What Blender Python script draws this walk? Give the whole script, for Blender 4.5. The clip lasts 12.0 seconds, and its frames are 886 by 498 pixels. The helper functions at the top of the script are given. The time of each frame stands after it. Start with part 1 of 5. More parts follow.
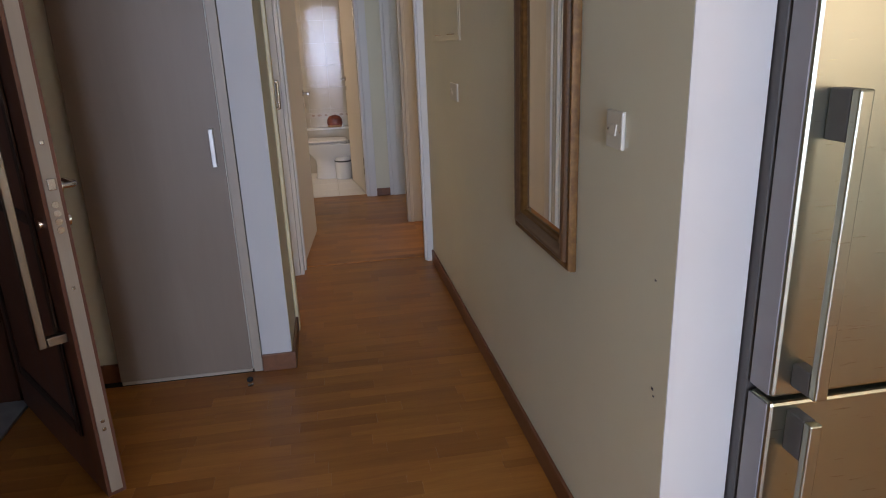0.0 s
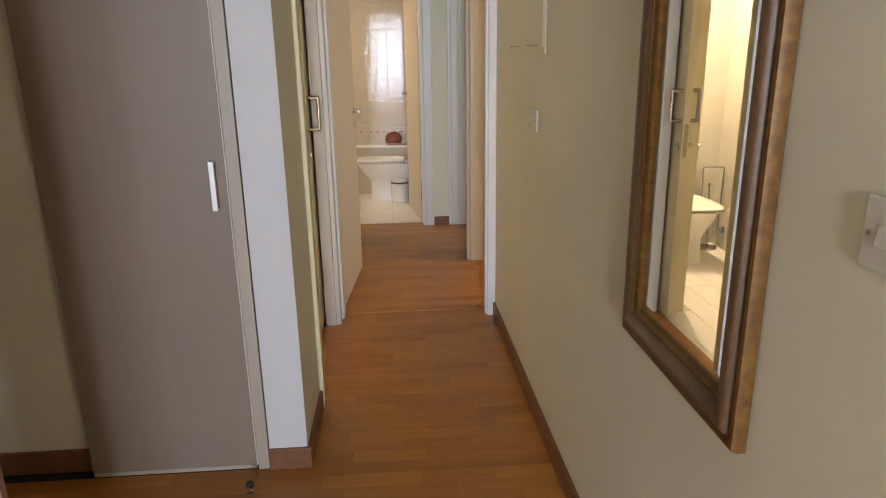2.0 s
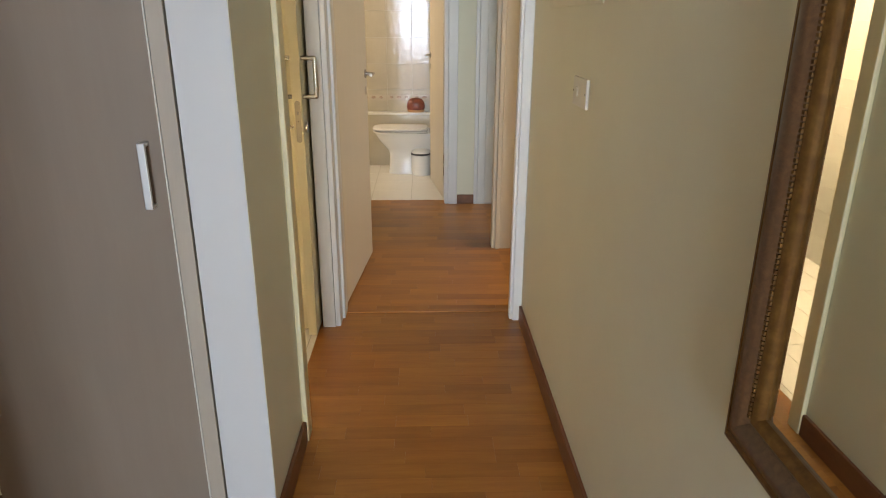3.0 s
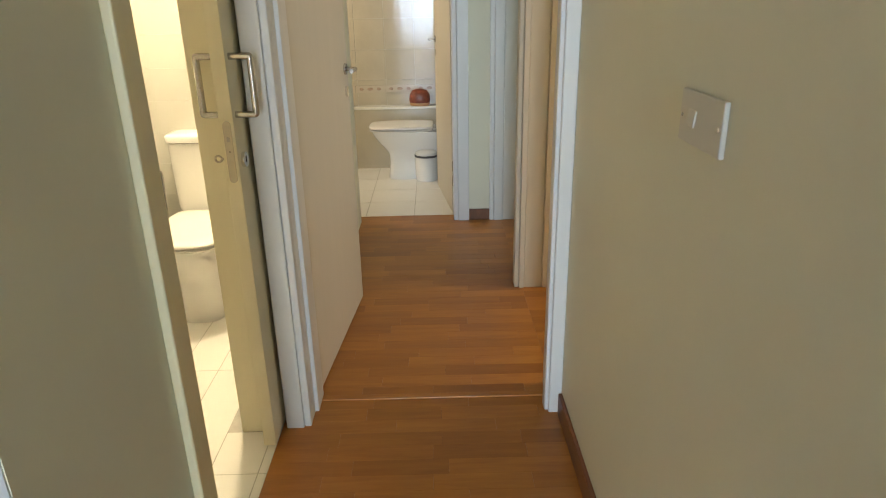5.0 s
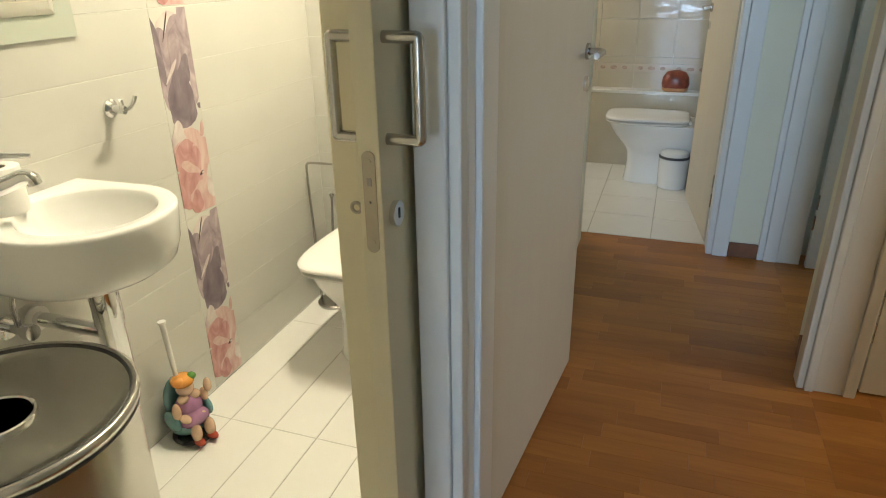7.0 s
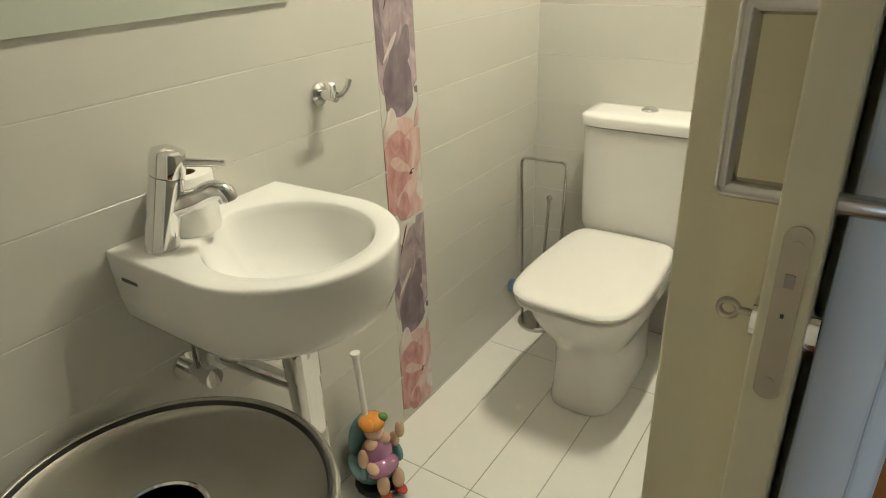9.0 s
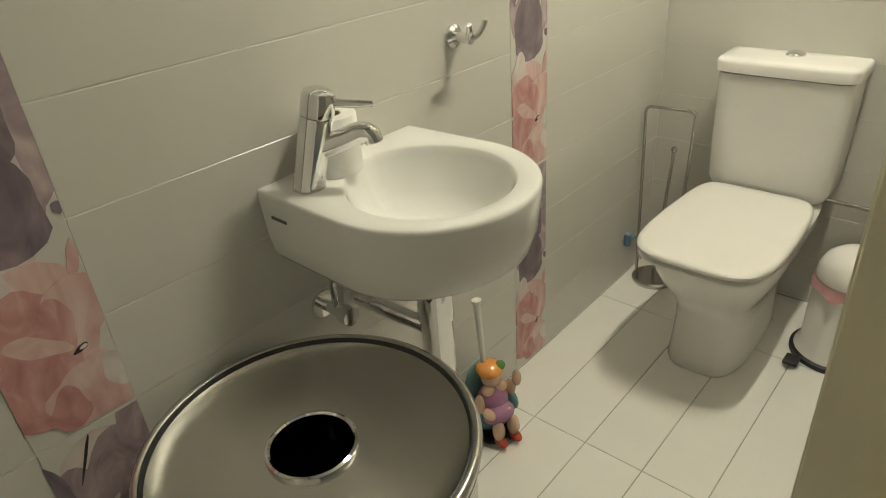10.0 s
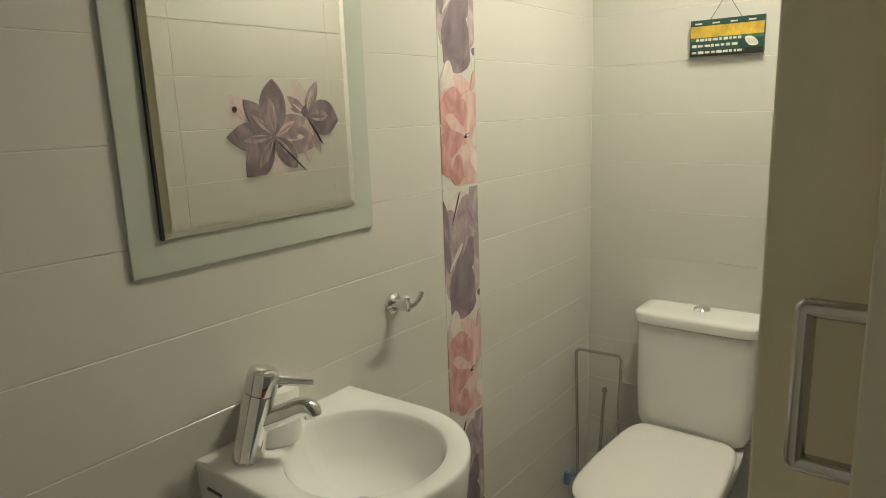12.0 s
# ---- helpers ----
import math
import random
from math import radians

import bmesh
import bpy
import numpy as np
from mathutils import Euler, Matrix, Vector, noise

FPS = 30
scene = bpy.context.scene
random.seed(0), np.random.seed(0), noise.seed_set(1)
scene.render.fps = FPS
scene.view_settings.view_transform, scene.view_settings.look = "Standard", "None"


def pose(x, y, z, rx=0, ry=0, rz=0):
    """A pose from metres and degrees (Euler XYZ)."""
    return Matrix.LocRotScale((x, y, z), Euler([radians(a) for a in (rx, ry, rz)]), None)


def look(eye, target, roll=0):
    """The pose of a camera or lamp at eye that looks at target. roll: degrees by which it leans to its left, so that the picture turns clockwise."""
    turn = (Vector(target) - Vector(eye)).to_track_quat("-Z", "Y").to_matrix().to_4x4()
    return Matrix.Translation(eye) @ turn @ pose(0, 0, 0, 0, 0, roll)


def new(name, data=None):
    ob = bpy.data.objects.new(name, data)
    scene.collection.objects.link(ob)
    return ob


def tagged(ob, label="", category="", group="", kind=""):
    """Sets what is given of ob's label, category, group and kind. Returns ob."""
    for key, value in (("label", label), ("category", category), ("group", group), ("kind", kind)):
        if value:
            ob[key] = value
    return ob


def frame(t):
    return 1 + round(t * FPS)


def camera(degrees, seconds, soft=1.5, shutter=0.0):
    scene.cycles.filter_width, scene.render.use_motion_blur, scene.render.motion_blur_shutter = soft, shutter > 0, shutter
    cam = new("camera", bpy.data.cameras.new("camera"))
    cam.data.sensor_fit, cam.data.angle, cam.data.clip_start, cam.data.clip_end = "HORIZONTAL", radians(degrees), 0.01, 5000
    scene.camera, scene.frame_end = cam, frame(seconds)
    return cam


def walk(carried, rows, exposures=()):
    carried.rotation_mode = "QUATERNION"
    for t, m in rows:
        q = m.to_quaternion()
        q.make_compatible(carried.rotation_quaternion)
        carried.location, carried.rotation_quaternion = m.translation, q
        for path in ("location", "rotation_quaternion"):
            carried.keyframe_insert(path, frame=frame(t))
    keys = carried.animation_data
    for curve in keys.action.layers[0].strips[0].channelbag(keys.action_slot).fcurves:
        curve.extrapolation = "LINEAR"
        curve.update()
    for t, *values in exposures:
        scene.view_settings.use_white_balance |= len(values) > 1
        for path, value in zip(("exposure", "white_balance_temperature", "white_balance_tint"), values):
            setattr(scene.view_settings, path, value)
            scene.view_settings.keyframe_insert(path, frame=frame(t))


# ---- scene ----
cam = camera(68.0, 12.0, 1.05)
PATH = [
    (0, (0.03, -0.048, 1.453), (0.347, 1.834, 0.854), -2.2),
    (0.5, (0.105, 0.092, 1.458), (0.234, 2.0, 0.874), -1.2),
    (1, (0.151, 0.239, 1.457), (0.23, 2.161, 0.91), -1.1),
    (1.5, (0.138, 0.472, 1.448), (0.248, 2.389, 0.889), -1.0),
    (2, (0.133, 0.716, 1.45), (0.272, 2.632, 0.891), -0.9),
    (2.5, (0.177, 1.023, 1.439), (0.208, 2.931, 0.84), -0.6),
    (3, (0.21, 1.302, 1.419), (0.267, 3.189, 0.759), 0.2),
    (3.5, (0.142, 1.594, 1.41), (0.268, 3.456, 0.692), -2.0),
    (5.3, (0.27, 2.415, 1.402), (0.215, 4.282, 0.686), -0.3),
    (5.5, (0.262, 2.514, 1.395), (0.145, 4.371, 0.66), 0.4),
    (6, (0.227, 2.737, 1.38), (-0.072, 4.54, 0.568), -0.5),
    (6.5, (0.198, 2.987, 1.371), (-0.341, 4.731, 0.555), -0.6),
    (8.3, (-0.151, 3.468, 1.349), (-0.839, 5.181, 0.58), -1.3),
    (8.5, (-0.191, 3.5, 1.34), (-1.011, 5.129, 0.521), -1.6),
    (9, (-0.284, 3.529, 1.325), (-1.297, 5.019, 0.458), -2.2),
    (9.5, (-0.334, 3.515, 1.321), (-1.43, 4.924, 0.42), -4.2),
    (10, (-0.357, 3.482, 1.31), (-1.55, 4.755, 0.334), -4.6),
    (10.5, (-0.372, 3.483, 1.326), (-1.569, 4.79, 0.399), -2.3),
    (11, (-0.352, 3.491, 1.37), (-1.547, 4.92, 0.642), -2.6),
    (11.5, (-0.325, 3.485, 1.425), (-1.528, 4.988, 0.881), -2.7),
    (12, (-0.295, 3.465, 1.458), (-1.488, 5.016, 1.044), -2.0),
]
EXPOSURES = [(0.0, 0.12, 7150, 28), (0.5, 0.48, 7600, 29), (0.9, 0.70, 7950, 28), (2.0, 0.85, 8200, 24), (3.5, 1.0, 7800, 15), (5.5, 0.85, 7100, 10), (6.5, 0.65, 6400, 8), (8.5, 0.18, 5900, 8), (9.5, -0.18, 5800, 8), (10.5, -0.26, 5800, 8), (12.0, -0.72, 5800, 8)]
walk(cam, [(t, look(eye, target, roll)) for t, eye, target, roll in PATH], EXPOSURES)

# ---- light ----
world = bpy.data.worlds.new("world")
scene.world = world
world.use_nodes = True
wn = world.node_tree
sky = wn.nodes.new("ShaderNodeTexSky")
sky.sky_type = "NISHITA"
sky.sun_disc = False
sky.sun_elevation, sky.sun_rotation = radians(38), radians(200)
wn.links.new(sky.outputs["Color"], wn.nodes["Background"].inputs["Color"])
wn.nodes["Background"].inputs["Strength"].default_value = 0.12


def lamp(name, kind, energy, color, m, size=0.0, size_y=0.0, spot=0.0):
    data = bpy.data.lights.new(name, kind)
    data.energy, data.color = energy, color
    if kind == "AREA":
        data.shape, data.size, data.size_y = "RECTANGLE", size, size_y
    elif kind == "SUN":
        data.angle = size
    else:
        data.shadow_soft_size = size
        if kind == "SPOT":
            data.spot_size, data.spot_blend = radians(spot), 0.75
    ob = new(name, data)
    ob.matrix_world = m
    return ob


SKY_BLUE = (0.47, 0.70, 1.0)
# daylight of the living room and far side room windows, then unseen fills
lamp("window_daylight_living", "AREA", 182, (0.475, 0.69, 0.97), look((0.05, -4.19, 1.45), (0.05, 0, 1.45)), 1.2, 1.95)
lamp("window_daylight_room", "AREA", 24, SKY_BLUE, look((3.3, 6.0, 1.5), (0.0, 6.0, 1.2)), 1.3, 1.3)
# warm fill added in the kitchen for the fridge's golden tones
lamp("window_daylight_kitchen", "AREA", 14, (1.0, 0.86, 0.62), look((3.1, -1.6, 1.6), (0.5, -0.6, 1.2)), 1.1, 1.1)
# warm fill added inside the bathroom to brighten its tiles
lamp("window_daylight_bath", "AREA", 13, (1.0, 0.92, 0.78), look((-1.42, 7.4, 1.6), (0.2, 7.3, 1.0)), 0.7, 0.7)
# warm fill added in the first side room to lift the corridor
lamp("window_daylight_bedroom", "AREA", 15, (1.0, 0.88, 0.72), look((3.26, 4.9, 1.5), (0.0, 4.9, 1.1)), 0.9, 1.3)
# fill added on the landing, with no source there, to lift the entrance panel
lamp("window_daylight_landing", "AREA", 4.5, SKY_BLUE, look((-2.66, 1.5, 1.6), (-1.5, 2.2, 1.0)), 0.6, 0.9)
# the spot fitting on the toilet's ceiling
WARM = (1.0, 0.88, 0.62)
BULB_Y = (4.86, 5.00, 5.14)
BULB_X = -0.60
for y in BULB_Y:
    lamp("bulb_light", "SPOT", 26.5, WARM, pose(BULB_X, y, 2.412), 0.020, spot=164)

# ---- materials ----


class Mat:
    """A node material on a Principled shader, built link by link."""

    def __init__(self, name, color=(0.8, 0.8, 0.8), rough=0.5, metal=0.0, coat=0.0, spec=0.5):
        self.m = bpy.data.materials.new(name)
        self.m.use_nodes = True
        self.t = self.m.node_tree
        self.b = self.t.nodes["Principled BSDF"]
        self.b.inputs["Base Color"].default_value = (*color, 1)
        self.b.inputs["Roughness"].default_value = rough
        self.b.inputs["Metallic"].default_value = metal
        self.b.inputs["Coat Weight"].default_value = coat
        self.b.inputs["Coat Roughness"].default_value = 0.08
        self.b.inputs["Specular IOR Level"].default_value = spec

    def n(self, kind, **values):
        node = self.t.nodes.new(kind)
        for key, value in values.items():
            node.inputs[key.replace("_", " ")].default_value = value
        return node

    def link(self, a, b):
        self.t.links.new(a, b)

    def coords(self, scale=(1, 1, 1), shift=False):
        c = self.n("ShaderNodeTexCoord")
        mp = self.n("ShaderNodeMapping")
        mp.inputs["Scale"].default_value = scale
        self.link(c.outputs["Object"], mp.inputs["Vector"])
        if shift:
            info = self.n("ShaderNodeObjectInfo")
            mul = self.n("ShaderNodeVectorMath")
            mul.operation = "SCALE"
            mul.inputs[0].default_value = (37.0, 53.0, 71.0)
            self.link(info.outputs["Random"], mul.inputs["Scale"])
            self.link(mul.outputs[0], mp.inputs["Location"])
        return mp.outputs["Vector"]

    def noise(self, scale, detail=4.0, stretch=(1, 1, 1), shift=False, distort=0.0):
        t = self.n("ShaderNodeTexNoise", Scale=scale, Detail=detail, Distortion=distort)
        self.link(self.coords(stretch, shift), t.inputs["Vector"])
        return t.outputs["Fac"]

    def ramp(self, fac, *stops):
        r = self.n("ShaderNodeValToRGB")
        while len(r.color_ramp.elements) < len(stops):
            r.color_ramp.elements.new(0.5)
        for e, (p, c) in zip(r.color_ramp.elements, stops):
            e.position = p
            e.color = (*c, 1) if len(c) == 3 else c
        self.link(fac, r.inputs["Fac"])
        return r.outputs["Color"]

    def mix(self, fac, a, b, kind="MIX"):
        m = self.n("ShaderNodeMix")
        m.data_type, m.blend_type = "RGBA", kind
        for value, at in ((fac, 0), (a, 6), (b, 7)):
            if isinstance(value, (int, float)):
                m.inputs[at].default_value = value
            elif isinstance(value, tuple):
                m.inputs[at].default_value = (*value, 1)
            else:
                self.link(value, m.inputs[at])
        return m.outputs[2]

    def color(self, c):
        self.link(c, self.b.inputs["Base Color"])
        return self

    def rough(self, fac, lo, hi):
        r = self.n("ShaderNodeMapRange")
        r.inputs["To Min"].default_value, r.inputs["To Max"].default_value = lo, hi
        self.link(fac, r.inputs["Value"])
        self.link(r.outputs["Result"], self.b.inputs["Roughness"])
        return self

    def bump(self, fac, strength=0.2, distance=0.002):
        b = self.n("ShaderNodeBump", Strength=strength, Distance=distance)
        self.link(fac, b.inputs["Height"])
        self.link(b.outputs["Normal"], self.b.inputs["Normal"])
        return self


def tinted(name, color, rough=0.5, metal=0.0, amount=0.12, scale=6.0, bump=0.0, bscale=120.0, coat=0.0, spec=0.5, shift=False):
    """Paint, plastic, ceramic or metal with faint stains and fine relief."""
    m = Mat(name, color, rough, metal, coat, spec)
    dark = tuple(c * (1 - amount) for c in color)
    lite = tuple(min(1.0, c * (1 + amount * 0.5)) for c in color)
    m.color(m.ramp(m.noise(scale, 5, shift=shift), (0.3, dark), (0.7, lite)))
    fine = m.noise(bscale, 3)
    vary = 0.012 if metal or rough < 0.09 else 0.05
    m.rough(m.noise(scale * 4, 4), max(0.02, rough - vary), rough + vary)
    if bump:
        m.bump(fine, bump, 0.001)
    return m.m


M_WALL = tinted("wall_paint", (0.79, 0.765, 0.61), 0.62, amount=0.05, scale=1.6, bump=0.12, bscale=90)
# whiter copy of the wall paint: daylight on window-facing ends put into colour
M_WALL_LIT = tinted("daylit_wall_paint", (0.62, 0.615, 0.60), 0.6, amount=0.05, scale=1.6, bump=0.12, bscale=90)
M_WHITE = tinted("white_lacquer", (0.78, 0.77, 0.74), 0.38, amount=0.04, scale=2.5, bump=0.03, bscale=60)
M_CEIL = tinted("ceiling_paint", (0.8, 0.79, 0.76), 0.8, amount=0.03, scale=2)
M_TILE = tinted("glazed_wall_tile", (0.63, 0.615, 0.565), 0.16, amount=0.03, scale=3, bump=0.035, bscale=9, shift=True)
M_FTILE = tinted("glazed_floor_tile", (0.87, 0.85, 0.80), 0.22, amount=0.015, scale=5, bump=0.03, bscale=30, shift=True)
M_GROUT = tinted("grout", (0.50, 0.48, 0.43), 0.9, amount=0.25, scale=14)
M_WGROUT = tinted("wall_grout", (0.70, 0.685, 0.64), 0.9, amount=0.1, scale=14)
M_BTILE = Mat("bath_tile", (0.56, 0.50, 0.42), 0.02, spec=0.4)
M_BTILE.color(M_BTILE.ramp(M_BTILE.noise(5, 5, shift=True), (0.3, (0.55, 0.50, 0.40)), (0.7, (0.605, 0.55, 0.445))))
M_BTILE.bump(M_BTILE.noise(22, 3, shift=True), 0.35, 0.005)
M_BTILE = M_BTILE.m
M_CERAMIC = tinted("white_ceramic", (0.84, 0.83, 0.80), 0.045, amount=0.02, scale=3)
M_SEAT = tinted("white_seat_plastic", (0.84, 0.82, 0.78), 0.24, amount=0.02, scale=3)
M_CHROME = tinted("chrome", (0.78, 0.78, 0.78), 0.06, 1.0, amount=0.02, scale=9)
M_STEEL = tinted("satin_steel", (0.50, 0.48, 0.45), 0.25, 1.0, amount=0.03, scale=12)
M_ALU = tinted("satin_aluminium", (0.72, 0.71, 0.69), 0.48, 0.85, amount=0.04, scale=20)
M_BAR = tinted("dull_brushed_steel", (0.30, 0.29, 0.28), 0.4, 1.0, amount=0.05, scale=20)
M_PLATE = tinted("bronzed_steel", (0.43, 0.385, 0.31), 0.3, 1.0, amount=0.06, scale=20)
# near-black; inside the bin and the keyholes it paints the shade
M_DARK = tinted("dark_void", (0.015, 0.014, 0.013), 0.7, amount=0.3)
M_RUBBER = tinted("black_rubber", (0.025, 0.025, 0.025), 0.5, amount=0.2)
M_PLASTIC = tinted("white_switch_plastic", (0.68, 0.645, 0.56), 0.3, amount=0.02)
M_SIDE = tinted("dark_grey_appliance_side", (0.09, 0.085, 0.085), 0.5, amount=0.15, bump=0.1, bscale=300)
M_TRIM = tinted("grey_plastic_trim", (0.26, 0.25, 0.27), 0.45, amount=0.08)
M_PAPER = tinted("toilet_paper", (0.85, 0.84, 0.80), 0.95, amount=0.04, scale=30, bump=0.3, bscale=150)
M_FROST = tinted("frosted_glass_border", (0.52, 0.55, 0.48), 0.22, amount=0.05, scale=3)
M_BRASS = tinted("brass", (0.55, 0.38, 0.16), 0.25, 1.0, amount=0.2, scale=30)


def wood(name, a, b, c, rough, stretch, shift=True, scale=7.0, coat=0.0, tone=0.35):
    m = Mat(name, a, rough, coat=coat)
    grain = m.noise(scale, 7, stretch, shift, 0.6)
    fine = m.noise(scale * 6, 5, stretch, shift)
    base = m.ramp(grain, (0.25, c), (0.52, a), (0.78, b))
    base = m.mix(0.2, base, m.ramp(fine, (0.3, c), (0.7, b)))
    if tone:
        info = m.n("ShaderNodeObjectInfo")
        geo = m.n("ShaderNodeNewGeometry")
        add = m.n("ShaderNodeMath")
        add.operation = "ADD"
        m.link(info.outputs["Random"], add.inputs[0])
        m.link(geo.outputs["Random Per Island"], add.inputs[1])
        fr = m.n("ShaderNodeMath")
        fr.operation = "FRACT"
        m.link(add.outputs[0], fr.inputs[0])
        lo = 1 - tone
        shade = m.ramp(fr.outputs[0], (0.0, (lo, lo * 0.93, lo * 0.88)), (0.5, (0.95, 0.95, 0.95)), (1.0, (1.12, 1.15, 1.2)))
        base = m.mix(1.0, base, shade, "MULTIPLY")
    m.color(base)
    m.rough(grain, rough - 0.07, rough + 0.09)
    m.bump(fine, 0.12, 0.0006)
    return m.m


M_FLOOR = wood("parquet_wood", (0.44, 0.165, 0.030), (0.52, 0.215, 0.042), (0.35, 0.120, 0.022), 0.34, (0.35, 3.2, 3.2), coat=0.04, tone=0.2)
M_BASEB = wood("baseboard_wood", (0.21, 0.082, 0.036), (0.26, 0.105, 0.048), (0.15, 0.056, 0.026), 0.42, (3, 0.4, 3), False, 6, tone=0)
M_DOORWOOD = wood("red_brown_door_veneer", (0.17, 0.065, 0.038), (0.22, 0.085, 0.05), (0.12, 0.045, 0.028), 0.45, (3.5, 3.5, 0.3), False, 6, tone=0)
M_DOORDARK = wood("dark_door_moulding", (0.055, 0.028, 0.02), (0.08, 0.04, 0.03), (0.03, 0.016, 0.012), 0.45, (3.5, 3.5, 0.3), False, 6, tone=0)
M_LAMINATE = wood("grey_brown_laminate", (0.262, 0.200, 0.152), (0.275, 0.211, 0.161), (0.250, 0.190, 0.144), 0.40, (2.5, 2.5, 0.25), False, 8, tone=0)
M_FILLER = wood("pale_grey_laminate", (0.44, 0.375, 0.30), (0.47, 0.40, 0.32), (0.41, 0.35, 0.28), 0.42, (2.5, 2.5, 0.25), False, 8, tone=0)
M_LEAF = wood("cream_door_laminate", (0.63, 0.555, 0.435), (0.66, 0.58, 0.46), (0.60, 0.525, 0.41), 0.42, (3, 3, 0.25), False, 5, tone=0)
M_CREAM = wood("cream_sliding_door", (0.77, 0.71, 0.515), (0.79, 0.73, 0.53), (0.75, 0.69, 0.50), 0.4, (3, 3, 0.25), False, 5, tone=0)
# yellower and brighter casing colour that makes up for weak warm bounce light
M_TAN = wood("bounce_tinted_casing", (0.82, 0.71, 0.45), (0.85, 0.74, 0.48), (0.79, 0.68, 0.42), 0.4, (3, 3, 0.25), False, 5, tone=0)
M_LEAFPALE = wood("pale_grey_cream_door", (0.66, 0.615, 0.525), (0.69, 0.64, 0.55), (0.63, 0.59, 0.50), 0.42, (3, 3, 0.25), False, 5, tone=0)
M_BROWNFRAME = wood("brown_carved_frame", (0.115, 0.055, 0.026), (0.18, 0.092, 0.042), (0.07, 0.033, 0.016), 0.34, (2, 2, 2), False, 55, coat=0.2, tone=0)
M_GOLD = Mat("gilt_frame", (0.20, 0.10, 0.03), 0.45, 0.2, 0.0, 0.25)
M_GOLD.color(M_GOLD.ramp(M_GOLD.noise(70, 4), (0.3, (0.12, 0.052, 0.015)), (0.55, (0.17, 0.08, 0.021)), (0.78, (0.23, 0.115, 0.032))))
M_GOLD.bump(M_GOLD.noise(60, 4), 0.2, 0.001)
M_GOLD = M_GOLD.m
M_MIRROR = Mat("mirror_glass", (0.88, 0.89, 0.86), 0.012, 1.0).m
M_BRUSHED = Mat("brushed_fridge_steel", (0.38, 0.38, 0.30), 0.3, 1.0)
M_BRUSHED.rough(M_BRUSHED.noise(9, 6, (1, 1, 60)), 0.22, 0.4).bump(M_BRUSHED.noise(40, 4, (1, 1, 40)), 0.05, 0.0004)
M_BRUSHED = M_BRUSHED.m
M_BINSTEEL = Mat("spun_bin_steel", (0.60, 0.585, 0.54), 0.26, 1.0)
M_BINSTEEL.rough(M_BINSTEEL.noise(14, 6, (1, 1, 8)), 0.2, 0.3)
M_BINSTEEL = M_BINSTEEL.m

# ---- building blocks ----


def box(bm, x0, x1, y0, y1, z0, z1, bevel=0.0, seg=2):
    made = bmesh.ops.create_cube(bm, size=1.0)["verts"]
    for v in made:
        v.co = ((x0 + x1) / 2 + v.co.x * (x1 - x0), (y0 + y1) / 2 + v.co.y * (y1 - y0), (z0 + z1) / 2 + v.co.z * (z1 - z0))
    if bevel:
        edges = list({e for v in made for e in v.link_edges})
        bmesh.ops.bevel(bm, geom=edges, offset=bevel, segments=seg, profile=0.5, affect="EDGES")
    return bm


def boxes(*specs, bevel=0.0):
    bm = bmesh.new()
    for s in specs:
        box(bm, *s, bevel=bevel)
    return bm


def loft(bm, rings, closed=True, cap0=True, cap1=True):
    """Skin between rings of the same number of points."""
    rows = [[bm.verts.new(p) for p in r] for r in rings]
    n = len(rows[0])
    for a, b in zip(rows, rows[1:]):
        for i in range(n if closed else n - 1):
            j = (i + 1) % n
            bm.faces.new((a[i], a[j], b[j], b[i]))
    if cap0:
        bm.faces.new(rows[0][::-1])
    if cap1:
        bm.faces.new(rows[-1])
    return bm


def lathe(bm, profile, cx, cy, seg=32, cap0=True, cap1=True):
    rings = [[(cx + r * math.cos(2 * math.pi * i / seg), cy + r * math.sin(2 * math.pi * i / seg), z) for i in range(seg)] for r, z in profile]
    return loft(bm, rings, True, cap0, cap1)


def smooth_path(points, steps=6):
    pts = [Vector(p) for p in points]
    out = []
    for i in range(len(pts) - 1):
        p0, p1, p2, p3 = pts[max(i - 1, 0)], pts[i], pts[i + 1], pts[min(i + 2, len(pts) - 1)]
        for k in range(steps):
            t = k / steps
            out.append(0.5 * (2 * p1 + (p2 - p0) * t + (2 * p0 - 5 * p1 + 4 * p2 - p3) * t * t + (3 * p1 - p0 - 3 * p2 + p3) * t ** 3))
    return out + [pts[-1]]


def tube(bm, points, radius, seg=10, closed=False):
    pts = [Vector(p) for p in points]
    n = len(pts)
    rings = []
    side = None
    for i, p in enumerate(pts):
        a = pts[(i - 1) % n] if closed or i else p
        b = pts[(i + 1) % n] if closed or i < n - 1 else p
        d = (b - a).normalized()
        if side is None:
            side = d.cross(Vector((0.31, 0.17, 0.93))).normalized()
        side = (side - d * side.dot(d)).normalized()
        up = d.cross(side)
        r = radius[i] if isinstance(radius, (list, tuple)) else radius
        rings.append([p + side * r * math.cos(2 * math.pi * k / seg) + up * r * math.sin(2 * math.pi * k / seg) for k in range(seg)])
    if closed:
        rings.append(rings[0])
    return loft(bm, rings, True, not closed, not closed)


def rounded(points, radius, steps=5):
    """A polyline with its inner corners rounded."""
    pts = [Vector(p) for p in points]
    out = [pts[0]]
    for a, b, c in zip(pts, pts[1:], pts[2:]):
        u, w = (a - b).normalized(), (c - b).normalized()
        s, e = b + u * radius, b + w * radius
        out += [s.lerp(b, t).lerp(b.lerp(e, t), t) for t in [k / steps for k in range(steps + 1)]]
    return out + [pts[-1]]


def root_place(ob):
    while ob.parent:
        ob = ob.parent
    return ob.location


